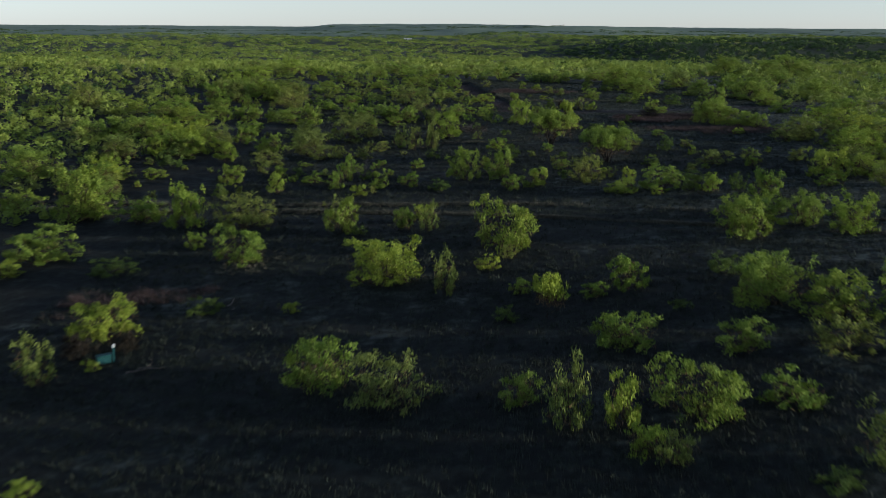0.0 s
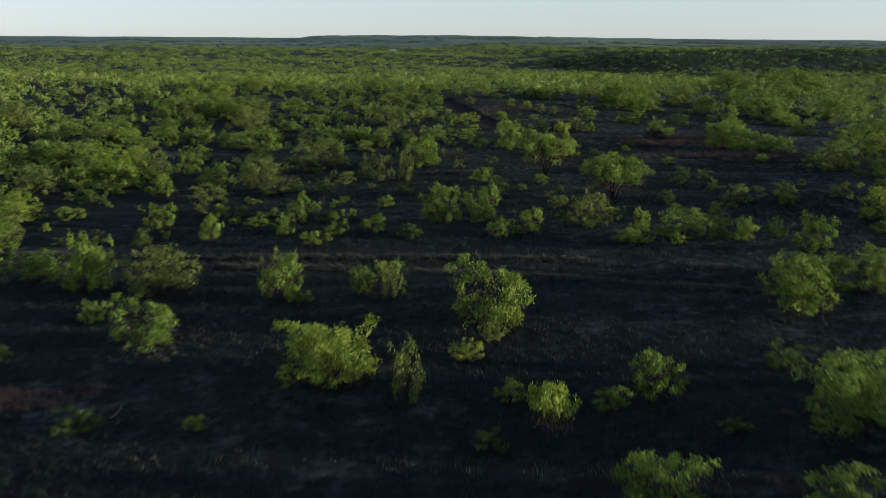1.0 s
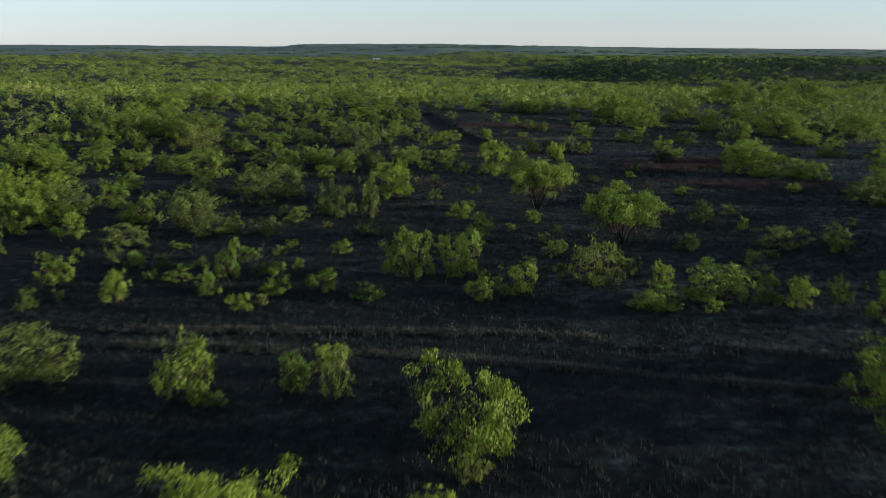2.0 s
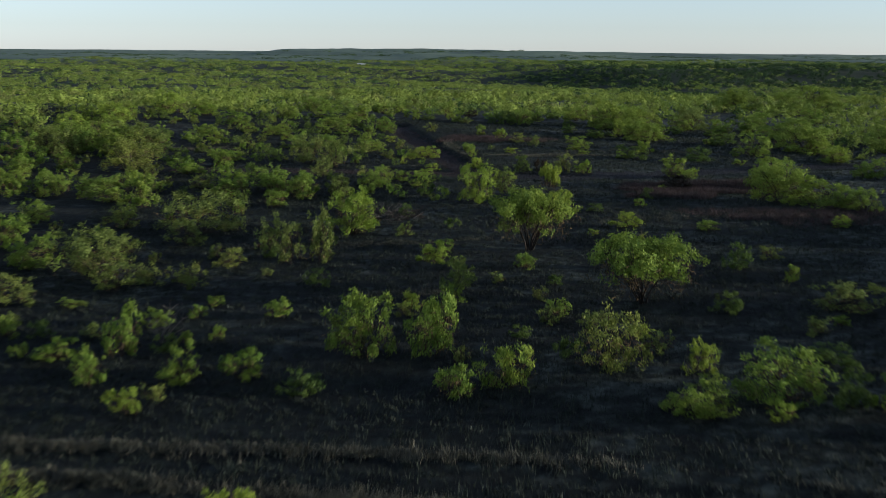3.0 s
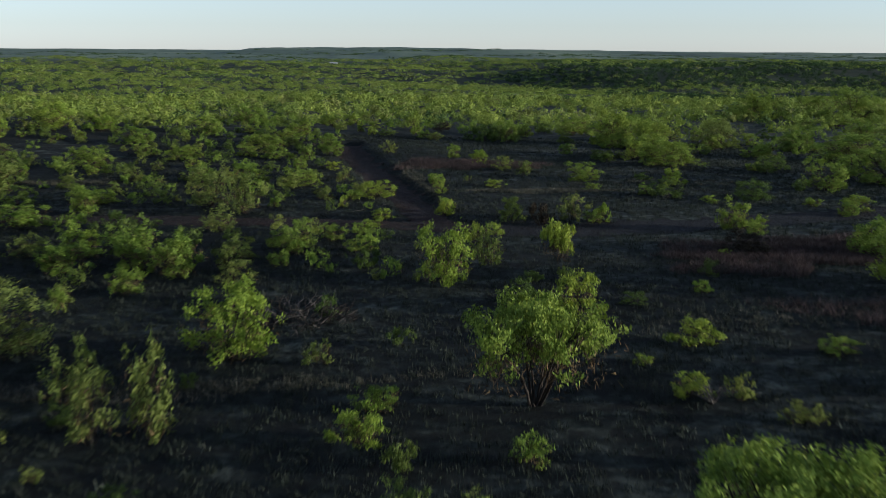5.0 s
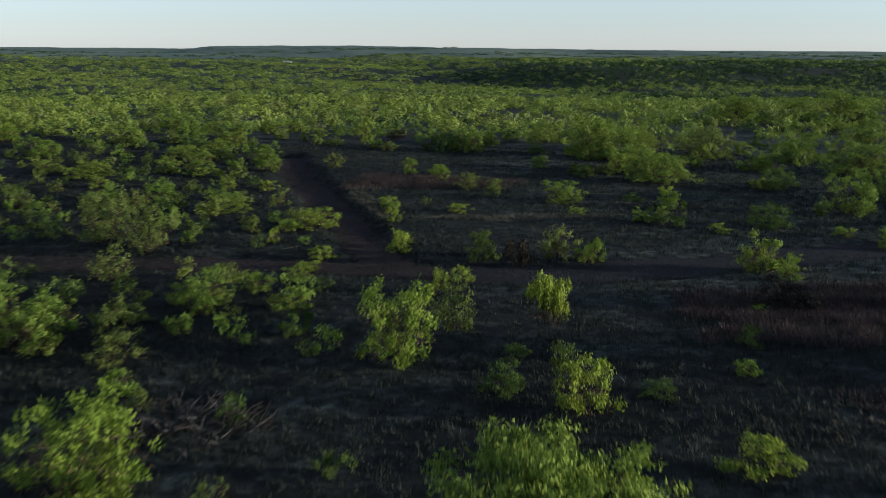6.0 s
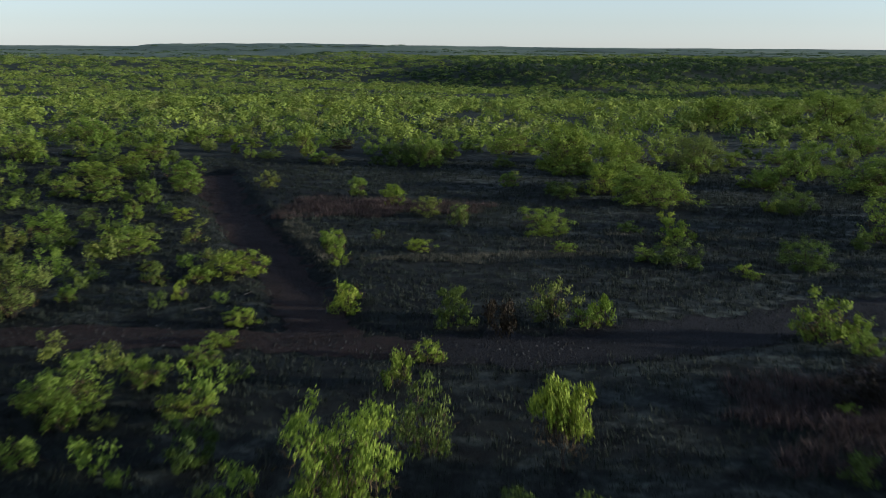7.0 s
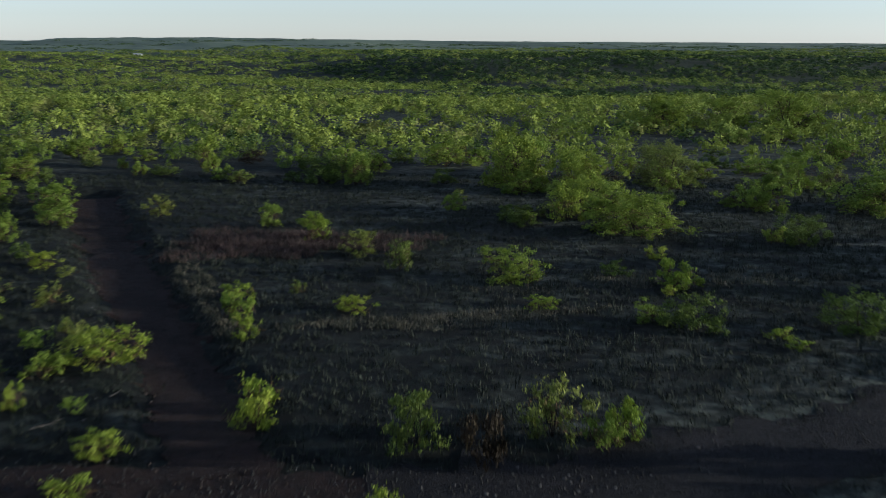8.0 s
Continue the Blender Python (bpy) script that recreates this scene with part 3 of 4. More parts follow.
grow('g', [
    (20.4, 195.4, 2.4, 2.1), (12.4, 197.4, 1.3, 0.9), (0.8, 197.9, 2.3, 1.6), (13.5, 198.2, 1.6, 0.6), (-4.0, 198.7, 2.1, 0.8), (31.7, 199.0, 4.8, 2.7),
    (44.9, 199.9, 2.6, 1.2), (21.7, 201.6, 2.5, 1.3), (11.8, 201.7, 1.8, 2.5), (23.0, 202.0, 1.8, 1.3), (40.6, 202.2, 2.4, 1.3), (0.1, 202.4, 2.4, 0.8),
    (49.9, 202.8, 2.9, 1.2), (6.5, 202.9, 0.9, 0.8), (20.7, 203.3, 1.4, 1.7), (28.2, 205.4, 4.0, 2.2), (30.8, 206.8, 2.4, 1.3), (-4.2, 208.0, 2.8, 2.0),
    (7.8, 208.2, 1.9, 0.8), (60.7, 209.5, 4.0, 2.3), (3.6, 209.8, 2.9, 1.6), (-2.3, 211.7, 2.4, 1.2), (-6.0, 211.9, 3.3, 2.0), (5.6, 213.2, 2.0, 1.3),
])
grow('g', [
    (64.0, 224.6, 3.7, 1.7), (59.4, 225.7, 3.7, 1.4), (74.2, 236.9, 4.1, 1.9), (71.2, 237.4, 7.2, 4.3), (58.9, 239.4, 7.1, 3.7), (69.8, 247.7, 5.6, 3.0),
])
grow('y', [
    (7.9, 40.8, 1.8, 1.2), (-14.5, 41.2, 1.5, 0.7), (7.4, 43.7, 1.8, 2.1), (-16.3, 59.6, 4.0, 2.1), (6.5, 61.8, 2.0, 1.0), (-7.2, 62.2, 1.0, 0.6),
    (-2.3, 66.7, 4.9, 2.7), (3.5, 68.6, 1.5, 0.9), (26.1, 72.7, 3.3, 2.6), (-0.3, 82.5, 1.7, 1.2), (-17.1, 84.5, 2.9, 3.3), (21.1, 88.9, 1.8, 1.5),
    (17.1, 89.0, 1.1, 0.7), (-5.2, 92.7, 1.4, 1.0), (15.8, 94.3, 1.4, 1.3), (-12.0, 95.6, 1.8, 1.8), (14.5, 99.6, 1.3, 0.5), (7.1, 106.8, 1.3, 0.9),
    (-18.7, 112.1, 2.3, 1.8), (6.6, 115.6, 1.9, 1.2), (17.1, 118.4, 1.8, 0.7), (31.4, 121.7, 1.4, 0.6), (16.4, 121.9, 0.7, 0.4), (31.9, 122.9, 1.2, 0.6),
])
grow('y', [
    (18.7, 124.0, 2.1, 1.0), (1.9, 124.6, 3.4, 2.9), (15.5, 129.3, 2.1, 1.8), (10.4, 135.3, 2.9, 2.8), (24.5, 139.8, 0.8, 0.4), (6.6, 142.5, 1.7, 0.8),
    (-7.5, 142.9, 2.4, 1.4), (13.9, 147.1, 1.2, 0.7), (7.3, 149.7, 1.2, 0.5), (20.5, 150.4, 1.1, 1.2), (7.9, 152.0, 1.4, 0.7), (11.6, 153.2, 1.2, 1.0),
    (11.8, 154.9, 1.3, 0.9), (5.5, 155.4, 0.7, 0.8), (29.0, 157.4, 0.9, 0.4), (-9.8, 157.6, 2.8, 1.0), (29.1, 158.7, 1.0, 0.4), (7.8, 159.2, 2.5, 1.2),
    (11.9, 161.4, 0.8, 0.8), (22.5, 163.9, 1.4, 0.5), (15.8, 164.3, 1.5, 0.6), (28.7, 166.3, 2.1, 1.2), (11.9, 166.8, 1.2, 0.6), (30.1, 171.8, 1.0, 0.6),
])
grow('y', [
    (4.5, 173.2, 1.5, 0.7), (16.0, 177.2, 1.2, 1.2), (16.3, 181.2, 1.6, 0.8), (29.3, 181.5, 2.1, 1.9),
])
grow('o', [
    (8.8, 39.7, 1.7, 1.3), (5.5, 44.1, 2.1, 3.0), (-1.6, 47.8, 4.0, 2.4), (18.0, 50.0, 3.6, 1.6), (-17.7, 53.1, 2.3, 2.5), (0.9, 63.9, 1.9, 2.6),
    (4.8, 70.9, 1.4, 1.0), (0.1, 79.2, 1.7, 2.2), (-12.7, 82.9, 4.9, 2.7), (-6.1, 83.1, 2.1, 2.1), (12.6, 95.4, 3.1, 2.4), (35.5, 99.8, 3.7, 1.6),
    (13.0, 101.4, 1.9, 0.8), (27.6, 101.8, 2.2, 1.5), (31.5, 102.2, 2.2, 1.3), (24.4, 102.3, 3.6, 1.3), (-14.6, 109.6, 3.5, 1.5), (-5.9, 111.6, 2.0, 1.3),
    (-8.2, 112.5, 2.3, 1.2), (24.3, 113.1, 1.3, 0.8), (-29.1, 113.7, 4.2, 2.5), (-11.0, 114.0, 4.7, 2.9), (19.7, 115.5, 1.5, 0.7), (-1.2, 116.5, 1.6, 2.4),
])
grow('o', [
    (0.4, 116.7, 2.0, 3.1), (18.4, 117.7, 1.2, 0.9), (-2.5, 120.0, 2.0, 2.3), (-7.4, 125.8, 5.9, 2.7), (12.7, 138.9, 2.0, 2.0), (-9.9, 142.4, 2.7, 1.2),
    (-1.1, 148.3, 2.3, 1.5), (-42.4, 150.5, 4.7, 3.5), (18.9, 151.1, 2.0, 1.6), (-17.1, 152.1, 5.3, 3.4), (-0.3, 153.9, 2.8, 2.4), (-2.5, 156.0, 3.4, 2.7),
    (-17.6, 156.1, 2.7, 1.9), (-18.7, 161.4, 6.3, 3.3), (-9.3, 166.5, 2.4, 1.1), (14.2, 167.5, 0.8, 0.5), (3.2, 168.8, 1.3, 0.6), (18.6, 170.9, 1.0, 1.2),
    (19.1, 173.3, 1.2, 0.8), (-0.3, 173.4, 1.4, 0.6), (17.4, 174.0, 1.7, 1.1), (18.2, 177.1, 1.3, 0.6), (-1.2, 182.6, 1.7, 1.1), (9.0, 184.9, 1.7, 1.1),
])
grow('o', [
    (40.6, 195.3, 4.7, 2.6), (13.5, 196.5, 1.7, 0.8), (41.3, 198.8, 4.7, 2.7),
])
grow('d', [
    (13.4, 36.9, 2.0, 0.7), (3.9, 58.3, 1.5, 0.8), (12.6, 58.3, 1.3, 0.5), (-11.9, 62.8, 2.1, 1.0), (16.5, 64.5, 2.3, 1.2), (-19.1, 72.5, 2.9, 1.0),
    (23.2, 89.4, 1.4, 1.4), (0.9, 93.8, 1.8, 1.0), (21.0, 94.9, 2.2, 0.8), (19.1, 102.7, 1.8, 1.0), (-11.0, 103.1, 1.3, 0.8), (7.6, 109.5, 1.8, 1.4),
    (-23.2, 109.8, 2.6, 1.7), (22.0, 111.2, 1.6, 1.5), (40.8, 112.1, 3.0, 1.2), (8.1, 125.5, 1.1, 0.7), (18.0, 130.4, 1.5, 0.5), (-13.4, 130.8, 1.7, 1.1),
    (13.3, 131.3, 1.8, 1.1), (15.6, 133.3, 1.1, 1.0), (22.4, 134.9, 1.0, 0.9), (14.4, 135.0, 1.1, 0.5), (6.8, 138.9, 1.7, 1.3), (0.7, 141.3, 1.9, 0.7),
])
grow('d', [
    (-6.9, 149.5, 1.1, 1.0), (15.4, 151.0, 1.9, 1.4), (32.4, 159.4, 2.7, 1.4), (-6.7, 160.2, 1.8, 0.9), (26.9, 160.2, 2.5, 1.3), (-13.1, 163.8, 1.5, 0.8),
    (27.1, 168.8, 1.5, 0.6), (1.5, 169.5, 1.1, 0.6), (38.1, 173.6, 2.1, 1.3), (39.2, 175.7, 2.7, 1.2), (26.7, 180.8, 2.0, 0.7), (26.3, 182.2, 1.4, 0.8),
    (27.1, 182.7, 2.2, 0.7), (36.5, 187.0, 2.0, 1.0), (25.9, 195.9, 2.1, 1.0), (18.2, 195.9, 2.4, 1.7), (9.1, 200.4, 2.6, 0.7), (19.3, 201.8, 2.7, 0.9),
    (18.3, 203.2, 1.8, 1.2), (49.3, 206.8, 2.5, 1.3), (25.6, 207.2, 1.9, 1.1),
])
grow('r', [
    (25.8, 140.3, 2.9, 1.2), (16.8, 149.7, 1.3, 1.4), (14.8, 206.0, 1.9, 1.0),
])
grow('t', [
    (6.1, 58.6, 2.0, 2.4), (15.9, 137.0, 1.7, 2.5),
])
grow('u', [
    (15.8, 105.1, 5.4, 3.3), (12.1, 118.2, 5.0, 3.6),
])

# a low bush before the teal box and dry scrub behind it
grow('y', [(-15.7, 54.7, 1.0, 0.5)])
grow('r', [(-16.7, 56.3, 2.2, 1.3), (-14.6, 57.0, 1.5, 1.0)])

# smaller shrubs that crowd round the larger ones
for x, y, wide, kind in [(a, b, w, garden.choice(list("ggyoodd"))) for a, b, w in list(planted) if w > 1.9 and b > 75 and garden.uniform() < 0.4]:
    side = garden.uniform(0, 2 * math.pi)
    size = garden.uniform(0.3, 0.6) * wide
    px, py = x + math.cos(side) * (wide * 0.5 + size * 0.3), y + math.sin(side) * (wide * 0.5 + size * 0.3)
    if away(px, py, ROAD_UP) > 1.6 and away(px, py, ROAD_ACROSS) > 2.0 and away(px, py, TRACK) > 1.5:
        plant(str(kind), px, py, size, size * garden.uniform(0.55, 0.8), garden)


# young shrubs in the gaps beyond the track, close together to the west
for _ in range(620):
    x, y, size = garden.uniform(-36, 44), garden.uniform(94, 195), garden.uniform(0.6, 1.0) + garden.exponential(0.45)
    if abs(x - 0.09 * y) > 0.34 * y or away(x, y, ROAD_UP) < 2.4 or away(x, y, ROAD_ACROSS) < 2.8 or (x > 7 and y > 118) or (x > 12 and garden.uniform() < 0.6):
        continue
    size = min(size, 2.3)
    if min(math.hypot(x - a, y - b) - w / 2 for a, b, w in planted) > 0.25 + size / 2:
        plant(str(garden.choice(list("ggoood"))), x, y, size, size * garden.uniform(0.55, 0.8), garden)

# ---- woods that nobody could count ----
# wedges of land planted tree by tree above: apex, heading in degrees, reach
PLANTED = [(0.0, 0.0, 0.8, 92), (1.9, 26.2, 1.7, 92), (4.0, 51.0, 2.7, 112), (7.3, 89.2, 4.5, 108), (9.3, 116.5, 10.3, 98)]


def inside_planted(x, y):
    hit = np.zeros(np.shape(x), bool)
    for ax, ay, head, reach in PLANTED:
        off = np.degrees(np.arctan2(x - ax, y - ay)) - head
        hit |= (np.abs(off) < 21.8) & (np.hypot(x - ax, y - ay) < reach)
    return hit


def scatter(rng, x0, x1, y0, y1, spacing, keep=0.5, within=False):
    """Uneven grid of plant places, thinned by a slow noise so that glades stay open."""
    xs, ys = np.meshgrid(np.arange(x0, x1, spacing), np.arange(y0, y1, spacing))
    x = (xs + rng.uniform(-0.5, 0.5, xs.shape) * spacing).ravel()
    y = (ys + rng.uniform(-0.5, 0.5, xs.shape) * spacing).ravel()
    dens = 0.5 + 0.2 * (np.sin(0.13 * x + 0.05 * y) + np.sin(-0.071 * x + 0.093 * y + 1) + np.sin(0.031 * x - 0.12 * y + 2))
    ok = dens + rng.uniform(-0.35, 0.35, x.shape) > keep
    # the wider margin on the right keeps unseen trees that cast shade
    seen = (x > -0.38 * y - 6) & (x < np.maximum(0.40 * y + np.where(y < 135, 3, 14), 24 + 0.66 * (y - 120)))
    ok &= ((y > 62) | (x > 8)) & seen & (inside_planted(x, y) if within else ~inside_planted(x, y)) & (np.hypot((x + 62) / 15, (y - 468) / 22) > 1)
    ok &= (away(x, y, ROAD_UP) > 2.2) & (away(x, y, ROAD_ACROSS) > 2.6) & (away(x, y, TRACK) > 2.4)
    return x[ok], y[ok]


def dome(rng, leaves, length, width):
    """A far crown of unit size: a lumpy, flattened dome of leaf sprays that face outward, dark and open below."""
    lumps = unit(rng.normal(size=(7, 3)) + np.array((0, 0, 0.4)))
    d = unit(rng.normal(size=(leaves, 3)) + np.array((0, 0, 0.35)))
    d[:, 2] = np.where(d[:, 2] < -0.15, -d[:, 2], d[:, 2])
    swell = np.max(np.clip(d @ lumps.T, 0, 1) ** 5, axis=1)
    p = d * (0.62 + 0.38 * swell + rng.normal(0, 0.05, leaves))[:, None]
    p[:, 2] = 0.2 + 0.8 * p[:, 2]
    return leaf_sprays(rng, p, unit(d + 0.5 * lumps[np.argmax(d @ lumps.T, axis=1)]), length, width, -0.2, 0.16)


def woods(name, rng, x, y, wide, tall, sprays, length, width, mat, label, near=False):
    """Many far crowns in one mesh."""
    forms = [crown(rng, 1.0, 1.0, 18, sprays, 0.08, length, width, loose=0.22)[0] if near else dome(rng, sprays, length, width) for _ in range(8)]
    pick = rng.integers(0, 8, len(x))
    blocks = []
    for f in range(8):
        sel = pick == f
        if not sel.any():
            continue
        a = rng.uniform(0, 2 * math.pi, sel.sum())
        q = np.repeat(forms[f][None], sel.sum(), 0)
        c, s = np.cos(a)[:, None, None], np.sin(a)[:, None, None]
        half, hi = (wide[sel] / 2)[:, None, None], tall[sel][:, None, None]
        gx, gy = q[..., 0] * c - q[..., 1] * s, q[..., 0] * s + q[..., 1] * c
        z = height(x[sel], y[sel])[:, None, None] + q[..., 2] * hi
        blocks.append(np.stack([x[sel][:, None, None] + gx * half, y[sel][:, None, None] + gy * half, z], -1).reshape(-1, 3))
    co = np.concatenate(blocks)
    ob = new(name, poly_mesh(name, co, np.arange(len(co)).reshape(-1, 3)))
    ob.data.materials.append(mat)
    return tagged(ob, label, "woods", kind="stuff")


wild = np.random.default_rng(23)
# low scrub between the single trees, thicker beyond the track and to the west of the road
x, y = scatter(wild, -60, 80, 130, 215, 2.3, 0.42, within=True)
known = np.array(planted)
gap = np.array([np.min(np.hypot(known[:, 0] - a, known[:, 1] - b) - known[:, 2] / 2) for a, b in zip(x, y)])
ok = (gap > 0.5) & (((x < 8) & (y > 136)) | (y > 188))
x, y = x[ok], y[ok]
tone = wild.choice(3, len(x), p=[0.45, 0.2, 0.35])
for k, kind in enumerate("god"):
    sel = tone == k
    wide = wild.uniform(0.7, 1.8, sel.sum())
    woods("low_scrub", wild, x[sel], y[sel], wide, wide * wild.uniform(0.5, 0.8, sel.sum()), 430, 0.15, 0.075, LEAVES[kind], "low green scrub among the mesquite", True)
x, y = scatter(wild, -110, 230, 20, 310, 2.95, 0.26)
near_way = np.hypot(np.clip(np.abs(x - 8) - 25, 0, None), np.clip(y - 185, 0, None))
order = np.argsort(np.where((y > 30) & (y < 245), near_way, 1e6))
single, rest = order[:110], order[110:]
for i in single:
    wide = wild.uniform(1.8, 4.2)
    plant(str(wild.choice(list("ggyyyyoo"))), x[i], y[i], wide, wide * wild.uniform(0.5, 0.72), wild)
tone = wild.choice(4, len(rest), p=[0.42, 0.38, 0.14, 0.06])
for k, kind in enumerate("gyod"):
    for first, last, sprays, length, width in ((0, 420, 330, 0.15, 0.085), (420, len(rest), 140, 0.2, 0.13)):
        sel = rest[first:last][tone[first:last] == k]
        wide = wild.uniform(1.5, 3.5, len(sel))
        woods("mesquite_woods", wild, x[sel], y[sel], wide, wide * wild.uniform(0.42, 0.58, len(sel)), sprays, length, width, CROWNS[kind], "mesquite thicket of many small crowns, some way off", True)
x, y = scatter(wild, -260, 480, 310, 640, 4.1, 0.33)
tone = wild.choice(4, len(x), p=[0.5, 0.2, 0.15, 0.15])
# the hollow behind the rise and the hill: shade painted as darker crowns
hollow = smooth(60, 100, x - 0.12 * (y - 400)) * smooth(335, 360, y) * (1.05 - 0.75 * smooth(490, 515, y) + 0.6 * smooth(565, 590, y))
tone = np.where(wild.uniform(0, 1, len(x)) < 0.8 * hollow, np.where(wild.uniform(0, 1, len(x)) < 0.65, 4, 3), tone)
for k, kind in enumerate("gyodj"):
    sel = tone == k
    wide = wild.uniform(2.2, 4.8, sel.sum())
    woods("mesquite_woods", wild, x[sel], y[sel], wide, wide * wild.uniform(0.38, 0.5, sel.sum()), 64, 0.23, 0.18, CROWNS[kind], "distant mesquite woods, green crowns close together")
x, y = scatter(wild, -560, 900, 640, 1250, 8.5, 0.34)
tone = wild.choice(4, len(x), p=[0.45, 0.2, 0.15, 0.2])
# the hill's shade again, painted by swapping in darker crowns
tone = np.where((x > 110) & (y < 900) & (wild.uniform(0, 1, len(x)) < 0.6), 4 - (wild.uniform(0, 1, len(x)) < 0.5), tone)
for k, kind in enumerate("gyodj"):
    sel = tone == k
    wide = wild.uniform(5, 9, sel.sum())
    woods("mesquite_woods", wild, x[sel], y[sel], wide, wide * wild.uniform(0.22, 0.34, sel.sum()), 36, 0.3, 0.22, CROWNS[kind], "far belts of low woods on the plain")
# tree lines on the plain and on the ridge
x, y = wild.uniform(-900, 1500, 4200), wild.choice([1240, 1300, 1380, 1450, 1540, 1620, 1690, 1800], 4200) + wild.normal(0, 14, 4200)
ok = np.sin(0.013 * x + 0.021 * y) + np.sin(0.0051 * x - 0.03 * y) + wild.normal(0, 0.3, len(x)) > 0.35
x, y = x[ok], y[ok]
wide = wild.uniform(8, 20, len(x))
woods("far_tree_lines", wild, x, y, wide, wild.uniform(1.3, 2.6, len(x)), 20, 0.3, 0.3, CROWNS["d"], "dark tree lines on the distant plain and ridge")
# woods on the steep end of the hill, its shade put into their colour
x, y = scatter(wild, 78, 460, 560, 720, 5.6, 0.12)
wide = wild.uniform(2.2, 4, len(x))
woods("juniper_woods", wild, x, y, wide, wide * wild.uniform(0.45, 0.65, len(x)), 56, 0.28, 0.2, CROWNS["j"], "dark woods on the hillside, shade put into their colour")


# ---- grass ----
def tufts(name, rng, x, y, tall, wide, blades, mat, label, slim=0.075, loose=1.2):
    """Grass tufts, each a fan of pointed blades."""
    n = len(x)
    z = dug(x, y) - 0.02
    foot = np.repeat(np.stack([x, y, z], 1), blades, 0)
    a = rng.uniform(0, 2 * math.pi, n * blades)
    lean = rng.uniform(0.3, loose, n * blades)
    high = np.repeat(tall, blades) * rng.uniform(0.6, 1.2, n * blades)
    tip = foot + np.stack([np.cos(a) * lean * high, np.sin(a) * lean * high, high], 1)
    foot = foot + np.stack([np.cos(a), np.sin(a), a * 0], 1) * (0.4 * np.repeat(wide, blades) * rng.uniform(0, 1, n * blades))[:, None]
    side = np.stack([-np.sin(a), np.cos(a), a * 0], 1) * (slim * np.repeat(wide, blades))[:, None]
    co = np.stack([foot - side, foot + side, tip], 1).reshape(-1, 3)
    ob = new(name, poly_mesh(name, co, np.arange(len(co)).reshape(-1, 3)))
    ob.data.materials.append(mat)
    return tagged(ob, label, "grass", kind="stuff")


def grass_places(rng, count, x0, x1, y0, y1):
    x, y = rng.uniform(x0, x1, count), rng.uniform(y0, y1, count)
    ok = (x > -0.40 * y - 2) & (x < np.where(y < 130, 0.42 * y + 2, 0.42 * y + 0.35 * (y - 130) + 2))
    ok &= (away(x, y, ROAD_UP) > 1.25 + 0.4 * rng.normal(size=count)) & (away(x, y, ROAD_ACROSS) > 1.7 + 0.5 * rng.normal(size=count))
    return x[ok], y[ok]


meadow = np.random.default_rng(5)
x, y = grass_places(meadow, 100000, -22, 60, 28, 200)
close = (x > 0.075 * y - 26) & (x < 0.075 * y + 26 + 0.5 * np.clip(y - 140, 0, 60))
x, y = x[close], y[close]
thin = np.sin(0.35 * x + 2 * np.sin(0.11 * y)) + np.sin(0.29 * y + 2 * np.sin(0.13 * x)) + meadow.normal(0, 1.2, len(x)) > -1.6
x, y = x[thin], y[thin]
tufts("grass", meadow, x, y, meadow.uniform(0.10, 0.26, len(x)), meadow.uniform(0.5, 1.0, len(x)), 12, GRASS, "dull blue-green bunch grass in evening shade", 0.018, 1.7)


# paler dry tufts, thicker towards the east
x, y = grass_places(meadow, 42000, -10, 60, 40, 200)
dry = meadow.uniform(0, 1, len(x)) < 0.06 + 0.5 * smooth(6, 34, x - 0.05 * y)
x, y = x[dry], y[dry]
tufts("grass", meadow, x, y, meadow.uniform(0.12, 0.3, len(x)), meadow.uniform(0.5, 1.0, len(x)), 13, PALE_GRASS, "pale grey-green tufts of dry grass", 0.018, 1.6)


def patch(rng, count, cx, cy, rx, ry, turn=0.0):
    r, a = np.sqrt(rng.uniform(0, 1, count)), rng.uniform(0, 2 * math.pi, count)
    wob = 1 + 0.3 * np.sin(3 * a + cx) + 0.2 * np.sin(7 * a)
    u, v = np.cos(a) * r * rx * wob, np.sin(a) * r * ry * wob
    c, s = math.cos(turn), math.sin(turn)
    return cx + u * c - v * s, cy + u * s + v * c


def patches(name, rng, rows, mat, tall, label):
    spots = [patch(rng, *row) for row in rows]
    x, y = np.concatenate([a for a, _ in spots]), np.concatenate([b for _, b in spots])
    ok = (away(x, y, ROAD_UP) > 1.5) & (away(x, y, ROAD_ACROSS) > 1.9)
    x, y = x[ok], y[ok]
    return tufts(name, rng, x, y, rng.uniform(0.6, 1.2, len(x)) * tall, rng.uniform(0.4, 0.9, len(x)), 15, mat, label, 0.015, 1.6)


# russet bunch grass: count, centre, half sizes, turn
patches("russet_grass", meadow, [(1500, 26.5, 139.0, 5.5, 3.6, 0.0), (700, 31.0, 142.5, 5.0, 2.4, 0.1), (1000, 14.6, 176.8, 5.6, 3.0, 0.05), (800, 30.5, 126.0, 6.0, 3.4, -0.3),
        (350, -17.0, 66.0, 4.0, 2.0, 0.2)], RUSSET, 0.36, "russet bunch grass patch, dry stems")
